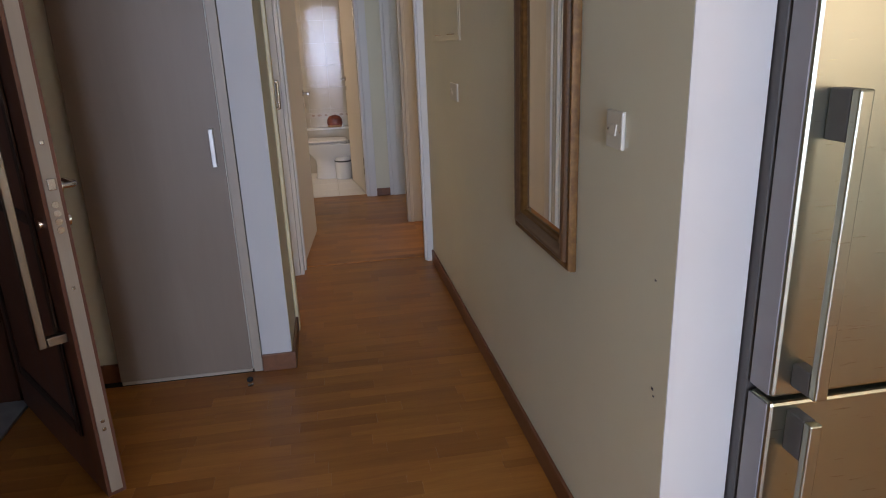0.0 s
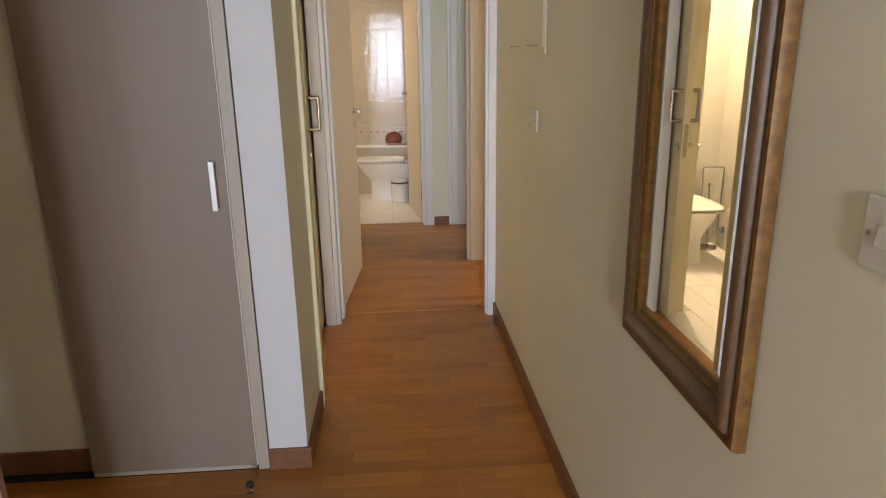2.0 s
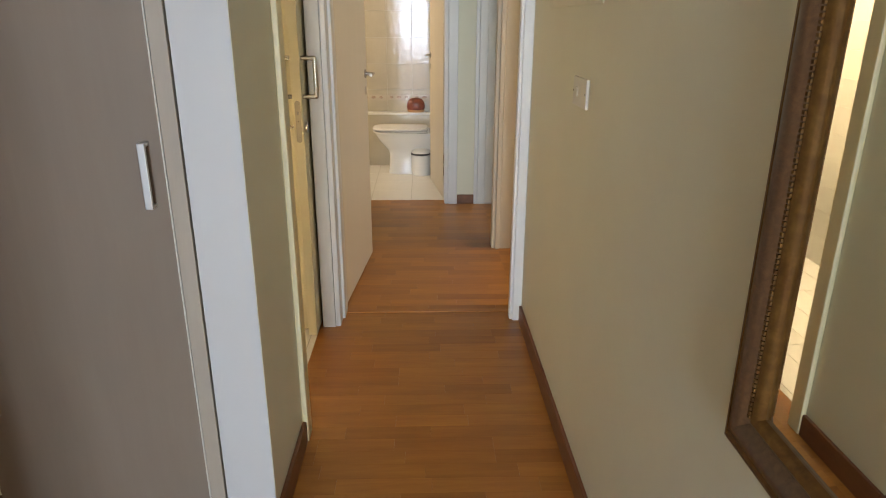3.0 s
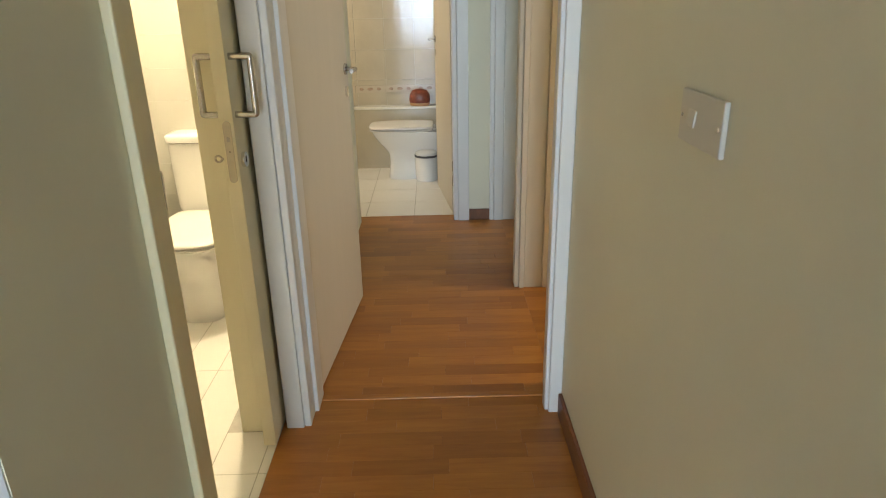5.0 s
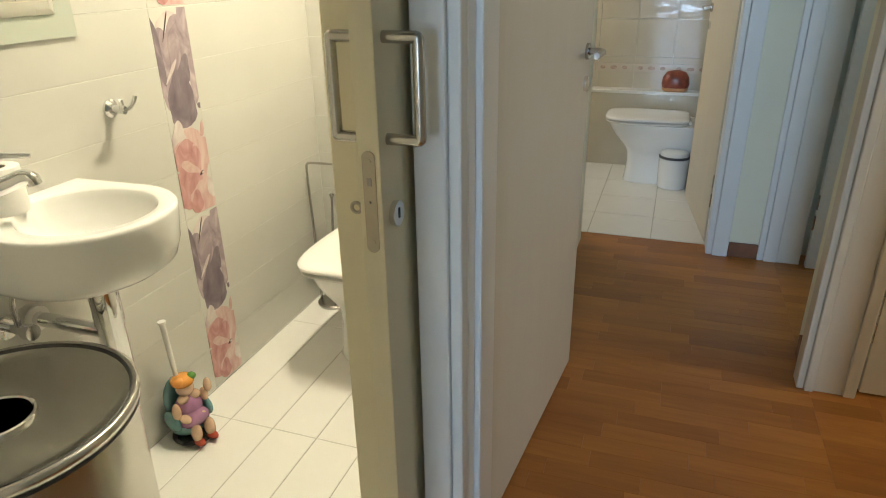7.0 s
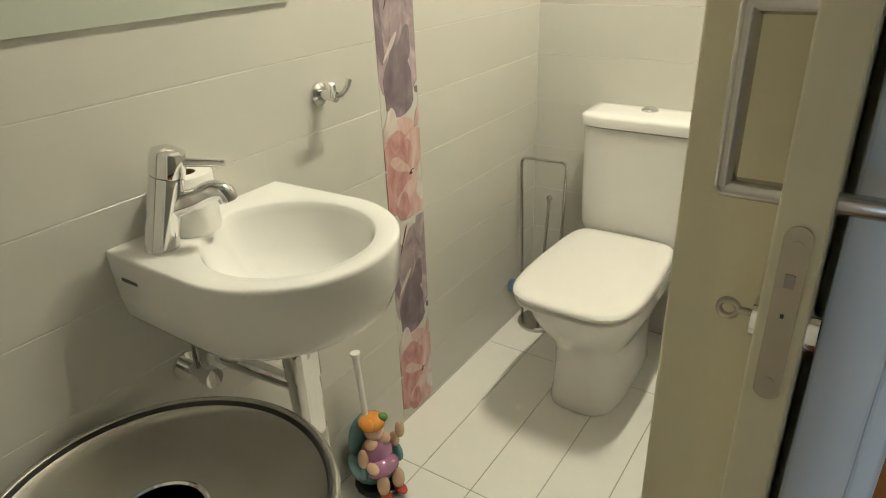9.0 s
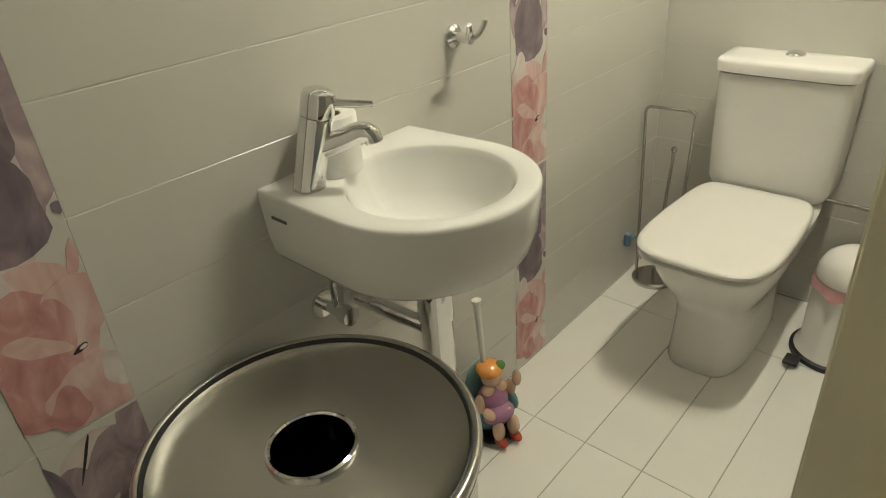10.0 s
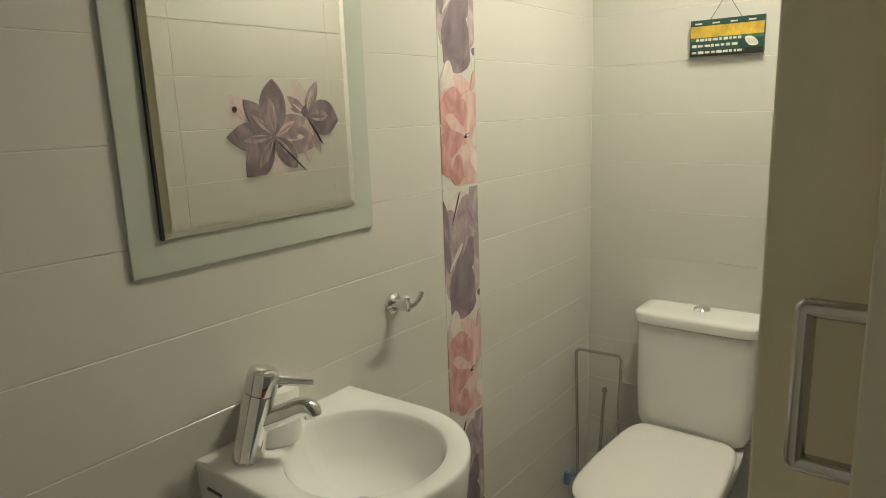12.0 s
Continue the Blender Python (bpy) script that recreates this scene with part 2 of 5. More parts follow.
def finish(name, bm, material, place, soft):
    bmesh.ops.remove_doubles(bm, verts=bm.verts, dist=1e-6)
    bmesh.ops.recalc_face_normals(bm, faces=bm.faces)
    bmesh.ops.translate(bm, vec=-Vector(place), verts=bm.verts)
    me = bpy.data.meshes.new(name)
    bm.to_mesh(me)
    bm.free()
    me.materials.append(material)
    if soft:
        for p in me.polygons:
            p.use_smooth = True
        me.set_sharp_from_angle(angle=radians(soft if soft > 1 else 38))
    return me


def part(name, bm, material, parent, label="", soft=0):
    """One mesh under a thing or a part; the bmesh is in world metres."""
    ob = new(name, finish(name, bm, material, root_place(parent), soft))
    ob.parent = parent
    return tagged(ob, label)


def thing(name, place, label, category, group="", kind=""):
    ob = new(name)
    ob.location = place
    ob.empty_display_size = 0.05
    return tagged(ob, label, category, group, kind)


def solid(name, bm, material, label, category, kind="", soft=0, group=""):
    return tagged(new(name, finish(name, bm, material, (0, 0, 0), soft)), label, category, group, kind)


def structure(name, bm, material, label, category, soft=0):
    return solid(name, bm, material, label, category, "structure", soft)

# ---- structure ----
H = 2.55
structure("wall_right", boxes((0.69, 0.845, 1.09, 4.285, 0, H), (0.69, 0.83, 4.285, 4.47, 0, H), (0.69, 0.83, 4.47, 5.365, 2.06, H), (0.69, 0.83, 5.365, 5.66, 0, H), (0.69, 0.83, 5.66, 6.49, 2.06, H)), M_WALL, "cream painted plaster wall along the corridor", "wall")
# thin plates with the daylight painted on; the wall behind them is cream
structure("wall_end", boxes((0.6903, 0.8495, 1.0870, 1.0898, 0.0, H - 0.002)), M_WALL_LIT, "thin whiter plate with daylight painted onto the wall end beside the fridge", "wall")
structure("wall_end", boxes((-0.3595, -0.2235, 2.8672, 2.8698, 0.0, H - 0.002)), M_WALL_LIT, "thin whiter plate with daylight painted onto the wall end beside the cabinet", "wall")
structure("wall_stub", boxes((-0.36, -0.222, 2.87, 3.36, 0, H), (-0.44, -0.36, 3.32, 3.36, 0, H), (-1.42, -0.44, 3.32, 3.36, 0, H), (-0.44, -0.25, 3.381, 4.20, 2.06, H)), M_WALL, "cream painted wall beside the cabinet", "wall")
structure("wall_hall_back", boxes((-1.55, -0.995, 2.93, 3.05, 0, H)), M_WALL, "painted wall behind the entrance door", "wall")
structure("wall_entrance", boxes((-1.55, -1.40, 2.85, 2.93, 0, H), (-1.55, -1.40, -4.1, 1.86, 0, H), (-1.55, -1.40, 1.86, 2.85, 2.12, H)), M_WALL, "painted wall with the entrance opening", "wall")
# unseen wall, added to keep the window's light off the entrance side
structure("wall_living_side", boxes((-0.72, -0.62, -4.05, 1.0, 0, H)), M_WALL, "unseen wall added to block window light from the entrance", "wall")
structure("wall_landing", boxes((-2.8, -2.7, 0.5, 2.83, 0, H), (-2.7, -1.55, 0.4, 0.5, 0, H)), M_WALL, "plain painted wall of the stair landing", "wall")
structure("entrance_reveal", boxes((-2.7, -1.405, 2.828, 2.85, 0.0, H)), M_DOORWOOD, "red-brown wooden panel lining the entrance", "panel")
structure("wall_living_back", boxes((-1.55, -0.62, -4.2, -4.05, 0, H), (0.72, 3.2, -4.2, -4.05, 0, H), (-0.62, 0.72, -4.2, -4.05, 0, 0.4), (-0.62, 0.72, -4.2, -4.05, 2.5, H)), M_WALL, "painted living room wall with a tall window", "wall")
structure("wall_kitchen", boxes((3.2, 3.3, -4.2, 1.75, 0, H), (0.845, 3.2, 1.75, 1.85, 0, H)), M_WALL, "painted kitchen wall behind the fridge", "wall")
# toilet room
structure("wall_toilet_partition", boxes((-0.44, -0.36, 4.215, 5.75, 0, H), (-0.285, -0.25, 4.235, 6.49, 0, H), (-0.36, -0.285, 4.42, 5.75, 0, H), (-0.36, -0.285, 5.75, 6.49, 0, H), (-0.36, -0.285, 4.215, 4.42, 2.06, H)), M_WALL, "thin wall that holds the sliding door", "wall")
structure("wall_toilet_back", boxes((-1.42, -0.36, 5.6011, 5.75, 0, H)), M_WGROUT, "grout bed of the tiled wall behind the toilet", "wall")
structure("wall_toilet_sink", boxes((-1.42, -1.2761, 3.36, 5.6011, 0, H)), M_WGROUT, "grout bed of the tiled wall behind the washbasin", "wall")
# end of the corridor and bathroom
structure("wall_end", boxes((0.39, 0.69, 6.49, 6.60, 0, H), (-0.285, 0.39, 6.49, 6.60, 2.06, H), (-1.5, -0.36, 6.49, 6.60, 0, H), (0.69, 0.80, 6.49, 6.60, 0, H)), M_WALL, "painted wall at the corridor's end", "wall")
structure("wall_bath", boxes((-1.55, -1.45, 6.60, 8.1, 0, H), (0.62, 0.72, 6.60, 8.1, 0, H), (-1.55, 0.72, 8.1, 8.2, 0, H)), M_WGROUT, "bathroom wall under its tiles", "wall")
structure("wall_rooms", boxes((3.3, 3.4, 4.1, 6.7, 0, H), (0.83, 3.3, 4.2, 4.3, 0, H), (0.80, 3.3, 6.60, 6.7, 0, H), (0.83, 3.3, 5.55, 5.62, 0, H)), M_WALL, "painted walls of the rooms beside the corridor", "wall")
structure("ceiling", boxes((-2.8, 3.4, -4.2, 8.2, H, H + 0.1)), M_CEIL, "white painted ceiling", "ceiling")
structure("subfloor", boxes((-2.8, 3.4, -4.2, 8.2, -0.15, -0.012)), M_DARK, "dark screed under the floor", "floor")
floor = thing("floor", (0, 0, 0), "warm red-brown oak parquet strips", "floor", kind="structure")
toilet_floor = structure("toilet_floor", boxes((-1.276, -0.30, 3.38, 5.60, -0.012, -0.0012)), M_GROUT, "white tiled toilet floor with grey joints", "floor")
bath_floor = structure("bath_floor", boxes((-1.45, 0.62, 6.60, 8.1, -0.012, -0.0025)), M_GROUT, "cream tiled bathroom floor", "floor")
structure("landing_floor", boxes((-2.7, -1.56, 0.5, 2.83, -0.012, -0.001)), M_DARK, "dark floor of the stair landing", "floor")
M_MARBLE = tinted("grey_threshold_stone", (0.30, 0.31, 0.32), 0.35, amount=0.25, scale=12)
structure("entrance_threshold", boxes((-1.56, -1.36, 1.86, 2.826, -0.01, 0.012), bevel=0.003), M_MARBLE, "pale grey stone threshold at the entrance", "threshold")
structure("corridor_threshold", boxes((-0.19, 0.655, 4.375, 4.405, 0.0, 0.006), bevel=0.002), M_FLOOR, "thin wooden threshold strip", "threshold")

# baseboards
BT = 0.085


def baseboard(x0, x1, y0, y1, h=BT):
    structure("baseboard", boxes((x0, x1, y0, y1, 0.0, h), bevel=0.003), M_BASEB, "red-brown wooden baseboard", "baseboard")


baseboard(0.676, 0.6895, 1.095, 4.262)
baseboard(-0.362, -0.207, 2.856, 2.8695)
baseboard(-0.2215, -0.207, 2.87, 3.292)
baseboard(-1.399, -0.998, 2.915, 2.9295, 0.09)
baseboard(0.478, 0.612, 6.476, 6.4895, 0.075)
baseboard(0.676, 0.6895, 5.43, 5.6)


def casing(x0, x1, y0, y1, z1, name="door_casing", mat=None, bevel=0.004):
    structure(name, boxes((x0, x1, y0, y1, 0.0, z1), bevel=bevel), mat or M_WHITE, "white lacquered door casing", "door casing")


# toilet opening: near jamb and its casing
casing(-0.2215, -0.203, 3.293, 3.3635, 2.12, mat=M_TAN)
structure("jamb_toilet_near", boxes((-0.46, -0.222, 3.3605, 3.380, 0, 2.06), bevel=0.003), M_WHITE, "white jamb of the sliding door", "jamb")
# frame across the corridor, stepped profiles on both sides
for name, x0, x1, y0, y1 in (("a", -0.284, -0.223, 4.212, 4.234), ("b", -0.2228, -0.199, 4.222, 4.262), ("c", -0.2495, -0.199, 4.2625, 4.31), ("d", -0.2495, -0.186, 4.3105, 4.42)):
    casing(x0, x1, y0, y1, 2.12)
for x0, x1, y0, y1 in ((0.645, 0.6895, 4.268, 4.284), (0.632, 0.6895, 4.2845, 4.33), (0.645, 0.6895, 4.3305, 4.385), (0.655, 0.6895, 4.3855, 4.468)):
    casing(x0, x1, y0, y1, 2.12)
structure("frame_head", boxes((-0.186, 0.645, 4.285, 4.42, 2.04, 2.12), bevel=0.004), M_WHITE, "white head of the corridor frame", "door frame")
structure("wall_over_frame", boxes((-0.25, 0.69, 4.29, 4.41, 2.12, H)), M_WALL, "painted wall above the corridor frame", "wall")
# doorway to the first room: jamb faces the walker
for x0, x1, y0, y1 in ((0.650, 0.672, 5.366, 5.44), (0.6725, 0.70, 5.352, 5.44), (0.7005, 0.79, 5.362, 5.44), (0.7905, 0.826, 5.352, 5.44)):
    casing(x0, x1, y0, y1, 2.1, mat=M_LEAF)
# second doorway
for x0, x1, y0, y1 in ((0.612, 0.640, 6.468, 6.4895), (0.6405, 0.70, 6.460, 6.4895), (0.7005, 0.80, 6.466, 6.4895)):
    casing(x0, x1, y0, y1, 2.1)
# bathroom doorway
for x0, x1, y0, y1 in ((0.405, 0.476, 6.466, 6.4895), (0.375, 0.4045, 6.478, 6.61)):
    casing(x0, x1, y0, y1, 2.1)
casing(-0.2845, -0.25, 6.478, 6.4895, 2.1)

# windows of the rooms behind, seen only by their light and reflections
window = thing("window_1", (0.05, -4.12, 0.4), "tall white-framed living room window", "window", kind="structure")
part("window_frame", boxes((-0.62, -0.55, -4.15, -4.09, 0.4, 2.5), (0.65, 0.72, -4.15, -4.09, 0.4, 2.5), (-0.55, 0.65, -4.15, -4.09, 0.4, 0.48), (-0.55, 0.65, -4.15, -4.09, 2.42, 2.5), (0.03, 0.07, -4.14, -4.1, 0.48, 2.42), (-0.55, 0.03, -4.14, -4.1, 1.75, 1.79), (0.07, 0.65, -4.14, -4.1, 1.75, 1.79)), M_WHITE, window)


# ---- hall ----
def lever(parent, x, y, z, nx, ny, dx, dy, length=0.12, mat=None):
    """A door lever with its rose; n points out of the leaf, d along the lever."""
    mat = mat or M_CHROME
    bm = bmesh.new()
    tube(bm, [(x, y, z), (x + nx * 0.008, y + ny * 0.008, z)], 0.024, 20)
    rose = part("rose", bm, mat, parent, soft=1)
    bm = bmesh.new()
    pts = rounded([(x + nx * 0.008, y + ny * 0.008, z), (x + nx * 0.05, y + ny * 0.05, z), (x + nx * 0.052 + dx * length, y + ny * 0.052 + dy * length, z)], 0.014)
    tube(bm, pts, 0.0095, 12)
    part("lever", bm, mat, parent, soft=1)
    return rose


def entrance_door():
    door = thing("entrance_door", (-1.35, 2.80, 0), "half-open red-brown security door with steel pull bar", "door")
    hx, hy, ex, ey = -1.355, 2.815, -0.785, 2.035
    L = math.hypot(ex - hx, ey - hy)
    ux, uy = (ex - hx) / L, (ey - hy) / L
    nx, ny = uy, -ux  # towards the outside face

    def slab(a0, a1, n0, n1, z0, z1, bevel=0.0):
        bm = boxes((a0, a1, n0, n1, z0, z1), bevel=bevel)
        bmesh.ops.transform(bm, matrix=Matrix(((ux, nx, 0, hx), (uy, ny, 0, hy), (0, 0, 1, 0), (0, 0, 0, 1))), verts=bm.verts)
        return bm

    leaf = part("leaf", slab(0, L - 0.003, -0.03, 0.03, 0.015, 2.06), M_DOORWOOD, door)
    part("edge_plate", slab(L - 0.004, L + 0.002, -0.019, 0.019, 0.03, 2.05, 0.0008), M_FILLER, leaf, "pale grey metal strip on the door edge")
    for z, r in ((1.22, 0.006), (0.77, 0.005), (0.30, 0.006), (0.27, 0.006)):
        part("screw", slab(L + 0.0015, L + 0.004, -r, r, z - r, z + r, 0.002), M_STEEL, leaf)
    part("latch", slab(L + 0.0015, L + 0.012, -0.012, 0.010, 1.08, 1.115, 0.002), M_STEEL, leaf, "steel door latch")
    for k in range(4):
        bm = bmesh.new()
        c = Vector((hx + ux * L, hy + uy * L, 1.035 - 0.026 * k))
        d = Vector((ux, uy, 0))
        tube(bm, [c, c + d * 0.006], 0.0105, 14)
        part("bolt", bm, M_STEEL, leaf, soft=1)
    # mouldings on the outside face
    for a0, a1, z0, z1 in ((0.10, 0.14, 0.2, 1.95), (L - 0.17, L - 0.13, 0.2, 1.95), (0.14, L - 0.17, 0.2, 0.24), (0.14, L - 0.17, 1.91, 1.95), (0.14, L - 0.17, 0.95, 0.99)):
        part("moulding", slab(a0, a1, 0.03, 0.042, z0, z1, 0.006), M_DOORDARK, leaf, "dark raised moulding")
    part("outer_skin", slab(0.14, L - 0.17, 0.03, 0.034, 0.24, 0.95), M_DOORWOOD, leaf)
    part("outer_skin", slab(0.14, L - 0.17, 0.03, 0.034, 0.99, 1.91), M_DOORWOOD, leaf)
    a = L - 0.075

    def at(al, n, z):
        return (hx + ux * al + nx * n, hy + uy * al + ny * n, z)

    bm = slab(a - 0.015, a + 0.015, 0.09, 0.115, 0.58, 1.62, 0.003)
    bar = part("pull_bar", bm, M_BAR, door, "long square brushed-steel pull bar")
    for z in (0.595, 1.605):
        part("bracket", slab(a - 0.015, a + 0.015, 0.03, 0.0898, z - 0.015, z + 0.015, 0.003), M_BAR, bar)
    p = at(L - 0.045, -0.03, 1.08)
    lever(door, p[0], p[1], p[2], -nx, -ny, -ux, -uy, 0.11)
    for s in (1, -1):
        bm = bmesh.new()
        tube(bm, [at(L - 0.05, 0.03 * s, 0.975), at(L - 0.05, 0.045 * s, 0.975)], 0.02, 18)
        part("cylinder", bm, M_CHROME, door, "chrome lock cylinder", soft=1)
    for z in (0.25, 1.8):
        bm = bmesh.new()
        tube(bm, [at(-0.008, -0.02, z), at(-0.008, -0.02, z + 0.1)], 0.008, 10)
        part("hinge", bm, M_STEEL, door, soft=1)


entrance_door()


def tall_cabinet():
    c = thing("tall_cabinet", (-0.7, 3.0, 0), "tall grey-brown laminate cabinet with one tall closed door", "cabinet")
    part("body", boxes((-0.992, -0.405, 2.893, 3.318, 0.004, H - 0.004)), M_LAMINATE, c)
    d = part("door", boxes((-0.996, -0.412, 2.87, 2.890, 0.02, H - 0.01), bevel=0.0015), M_LAMINATE, c, "grey-brown laminate door")
    part("filler", boxes((-0.404, -0.364, 2.862, 3.318, 0.004, H - 0.006), bevel=0.0015), M_FILLER, c, "pale laminate filler strip")
    part("plinth_edge", boxes((-0.994, -0.412, 2.872, 2.889, 0.003, 0.018)), M_FILLER, c)
    part("edge_strip", boxes((-0.4105, -0.4065, 2.866, 2.888, 0.02, H - 0.01)), M_PLASTIC, d, "thin bright edge strip")
    bm = boxes((-0.457, -0.439, 2.838, 2.848, 0.985, 1.145), bevel=0.002)
    h = part("handle", bm, M_ALU, d, "flat steel bow handle")
    part("foot", boxes((-0.457, -0.439, 2.848, 2.870, 0.985, 0.995), bevel=0.002), M_ALU, h)
    part("foot", boxes((-0.457, -0.439, 2.848, 2.870, 1.135, 1.145), bevel=0.002), M_ALU, h)


tall_cabinet()

stop = thing("door_stop", (-0.41, 2.735, 0), "small steel door stop screwed to the parquet", "door stop")
part("post", lathe(bmesh.new(), [(0.013, 0.0), (0.013, 0.006), (0.006, 0.008), (0.006, 0.024)], -0.41, 2.735, 16), M_STEEL, stop, soft=1)
part("cap", lathe(bmesh.new(), [(0.012, 0.024), (0.014, 0.028), (0.014, 0.036), (0.01, 0.04)], -0.41, 2.735, 16), M_RUBBER, stop, "black rubber cap", soft=1)


def framed_profile(y0, y1, z0, z1, profile, x_wall):
    """A mitred frame on a wall facing -x: the profile gives inset from the outer edge and height off the wall."""
    bm = bmesh.new()
    rings = []
    for inset, out in profile:
        rings.append([(x_wall - out, y0 + inset, z0 + inset), (x_wall - out, y1 - inset, z0 + inset), (x_wall - out, y1 - inset, z1 - inset), (x_wall - out, y0 + inset, z1 - inset)])
    loft(bm, rings, True, False, False)
    return bm


def hall_mirror():
    y0, y1, z0, z1, xw = 1.613, 2.143, 0.822, 2.05, 0.6885
    m = thing("wall_mirror", (xw, 1.935, 1.43), "tall wall mirror in a dark carved frame with gilt rims", "mirror")
    part("back", boxes((xw - 0.008, xw - 0.001, y0 + 0.01, y1 - 0.01, z0 + 0.01, z1 - 0.01)), M_DARK, m)
    part("outer_rim", framed_profile(y0, y1, z0, z1, [(0, 0.001), (0, 0.016), (0.003, 0.024), (0.010, 0.026), (0.016, 0.022), (0.020, 0.018)], xw), M_GOLD, m, "worn gilt outer rim", soft=1)
    part("frame", framed_profile(y0, y1, z0, z1, [(0.020, 0.018), (0.024, 0.030), (0.032, 0.036), (0.042, 0.036), (0.050, 0.030), (0.056, 0.024), (0.060, 0.020)], xw), M_BROWNFRAME, m, "dark brown rounded moulding", soft=1)
    part("inner_rim", framed_profile(y0, y1, z0, z1, [(0.060, 0.020), (0.063, 0.022), (0.068, 0.020), (0.073, 0.013), (0.076, 0.0085)], xw), M_GOLD, m, "gilt inner rim", soft=1)
    bm = bmesh.new()
    n = 150
    for k in range(n):
        z = z0 + 0.07 + (z1 - z0 - 0.14) * k / (n - 1)
        box(bm, xw - 0.0245, xw - 0.019, y1 - 0.0615, y1 - 0.0555, z - 0.0024, z + 0.0024)
        box(bm, xw - 0.0245, xw - 0.019, y0 + 0.0555, y0 + 0.0615, z - 0.0024, z + 0.0024)
    tagged(part("beading", bm, M_GOLD, m, "fine beaded gilt edge"), kind="stuff")
    i = 0.074
    bv = 0.022
    glass = boxes((xw - 0.0105, xw - 0.0085, y0 + i + bv, y1 - i - bv, z0 + i + bv, z1 - i - bv))
    g = part("glass", glass, M_MIRROR, m, "bevelled mirror glass")
    part("bevel", framed_profile(y0, y1, z0, z1, [(i, 0.0085), (i + bv, 0.0105)], xw), M_MIRROR, g)


hall_mirror()


def switch(x, y, z, w, toggles, label, h=0.086):
    s = thing("light_switch", (x, y, z), label, "switch")
    plate = part("plate", boxes((x - 0.010, x - 0.0005, y - w / 2, y + w / 2, z - h / 2, z + h / 2), bevel=0.003), M_PLASTIC, s)
    for dy in toggles:
        bm = boxes((x - 0.0135, x - 0.0095, y + dy - 0.016, y + dy + 0.016, z - 0.014, z + 0.014), bevel=0.002)
        bmesh.ops.rotate(bm, cent=(x - 0.011, y + dy, z), matrix=Matrix.Rotation(radians(7), 3, "Y"), verts=bm.verts)
        part("rocker", bm, M_PLASTIC, plate)
    for dy in (-w / 2 + 0.012, w / 2 - 0.012):
        bm = bmesh.new()
        tube(bm, [(x - 0.0095, y + dy, z), (x - 0.0108, y + dy, z)], 0.0035, 12)
        part("screw", bm, M_STEEL, plate, soft=1)


for zz, yy, rr in ((0.955, 1.165, 0.0032), (0.705, 1.15, 0.0045), (0.69, 1.143, 0.003)):
    structure("wall_mark", boxes((0.6885, 0.6898, yy - rr, yy + rr, zz - rr * 0.7, zz + rr * 0.7), bevel=0.0006), M_SIDE, "small dark scuff on the painted wall", "mark")
switch(0.6895, 1.383, 1.248, 0.086, (0.0,), "white square switch plate with one rocker")
switch(0.6895, 3.312, 1.213, 0.172, (0.03,), "white wide switch plate with one rocker")

panel = thing("fuse_box_cover", (0.69, 3.52, 1.8), "cream painted fuse box cover on the wall", "fuse box")
part("frame", boxes((0.685, 0.6895, 3.14, 3.90, 1.46, 2.0), bevel=0.002), M_WALL, panel)
part("door", boxes((0.682, 0.6848, 3.165, 3.875, 1.485, 1.975), bevel=0.002), M_WALL, panel)
part("catch", boxes((0.6805, 0.6818, 3.25, 3.45, 1.490, 1.494)), M_BRASS, panel, "thin brass-coloured catch line")
part("catch", boxes((0.6805, 0.6818, 3.62, 3.82, 1.490, 1.494)), M_BRASS, panel, "thin brass-coloured catch line")


def fridge():
    f = thing("fridge_freezer", (1.2, 1.35, 0), "brushed steel fridge-freezer beside the wall end", "fridge")
    x0, x1 = 0.853, 1.453
    part("body", boxes((x0, x1, 1.06, 1.66, 0.03, 1.85), bevel=0.004), M_SIDE, f, "dark grey fridge body")
    for z0, z1, h0, h1 in ((0.09, 0.738, 0.28, 0.722), (0.750, 1.85, 0.775, 1.355)):
        d = part("door", boxes((x0 + 0.004, x1 - 0.004, 0.985, 1.052, z0, z1), bevel=0.008), M_BRUSHED, f)
        part("side_trim", boxes((x0 + 0.0005, x0 + 0.0038, 0.992, 1.050, z0 + 0.004, z1 - 0.004), bevel=0.001), M_TRIM, d, "mauve-grey plastic door side")
        part("seal", boxes((x0 + 0.012, x1 - 0.012, 1.052, 1.0598, z0 + 0.01, z1 - 0.01)), M_RUBBER, d, "dark rubber door seal")
        hx = x0 + 0.042
        h = part("handle", boxes((hx, hx + 0.028, 0.915, 0.935, h0, h1), bevel=0.004), M_BRUSHED, d, "vertical steel bar handle")
        part("bracket", boxes((hx, hx + 0.028, 0.9352, 0.9848, h0, h0 + 0.05), bevel=0.003), M_SIDE, h, "dark handle foot")
        part("bracket", boxes((hx, hx + 0.028, 0.9352, 0.9848, h1 - 0.09, h1), bevel=0.003), M_SIDE, h, "dark handle foot")
    part("plinth", boxes((x0 + 0.02, x1 - 0.02, 1.0, 1.05, 0.0, 0.085)), M_SIDE, f)


fridge()


# ---- doors of the corridor ----
def bow_handle(parent, x, y, z0, z1, side, mat):
    """A round bow handle on a face at x, standing out on the given side; it reaches along -y."""
    bm = bmesh.new()
    out = x + side * (0.057 if side > 0 else 0.050)
    tube(bm, rounded([(x, y, z0), (out, y, z0), (out, y, z1), (x, y, z1)], 0.004, 3), 0.0095, 14)
    return part("handle", bm, mat, parent, "satin steel bow handle", soft=1)


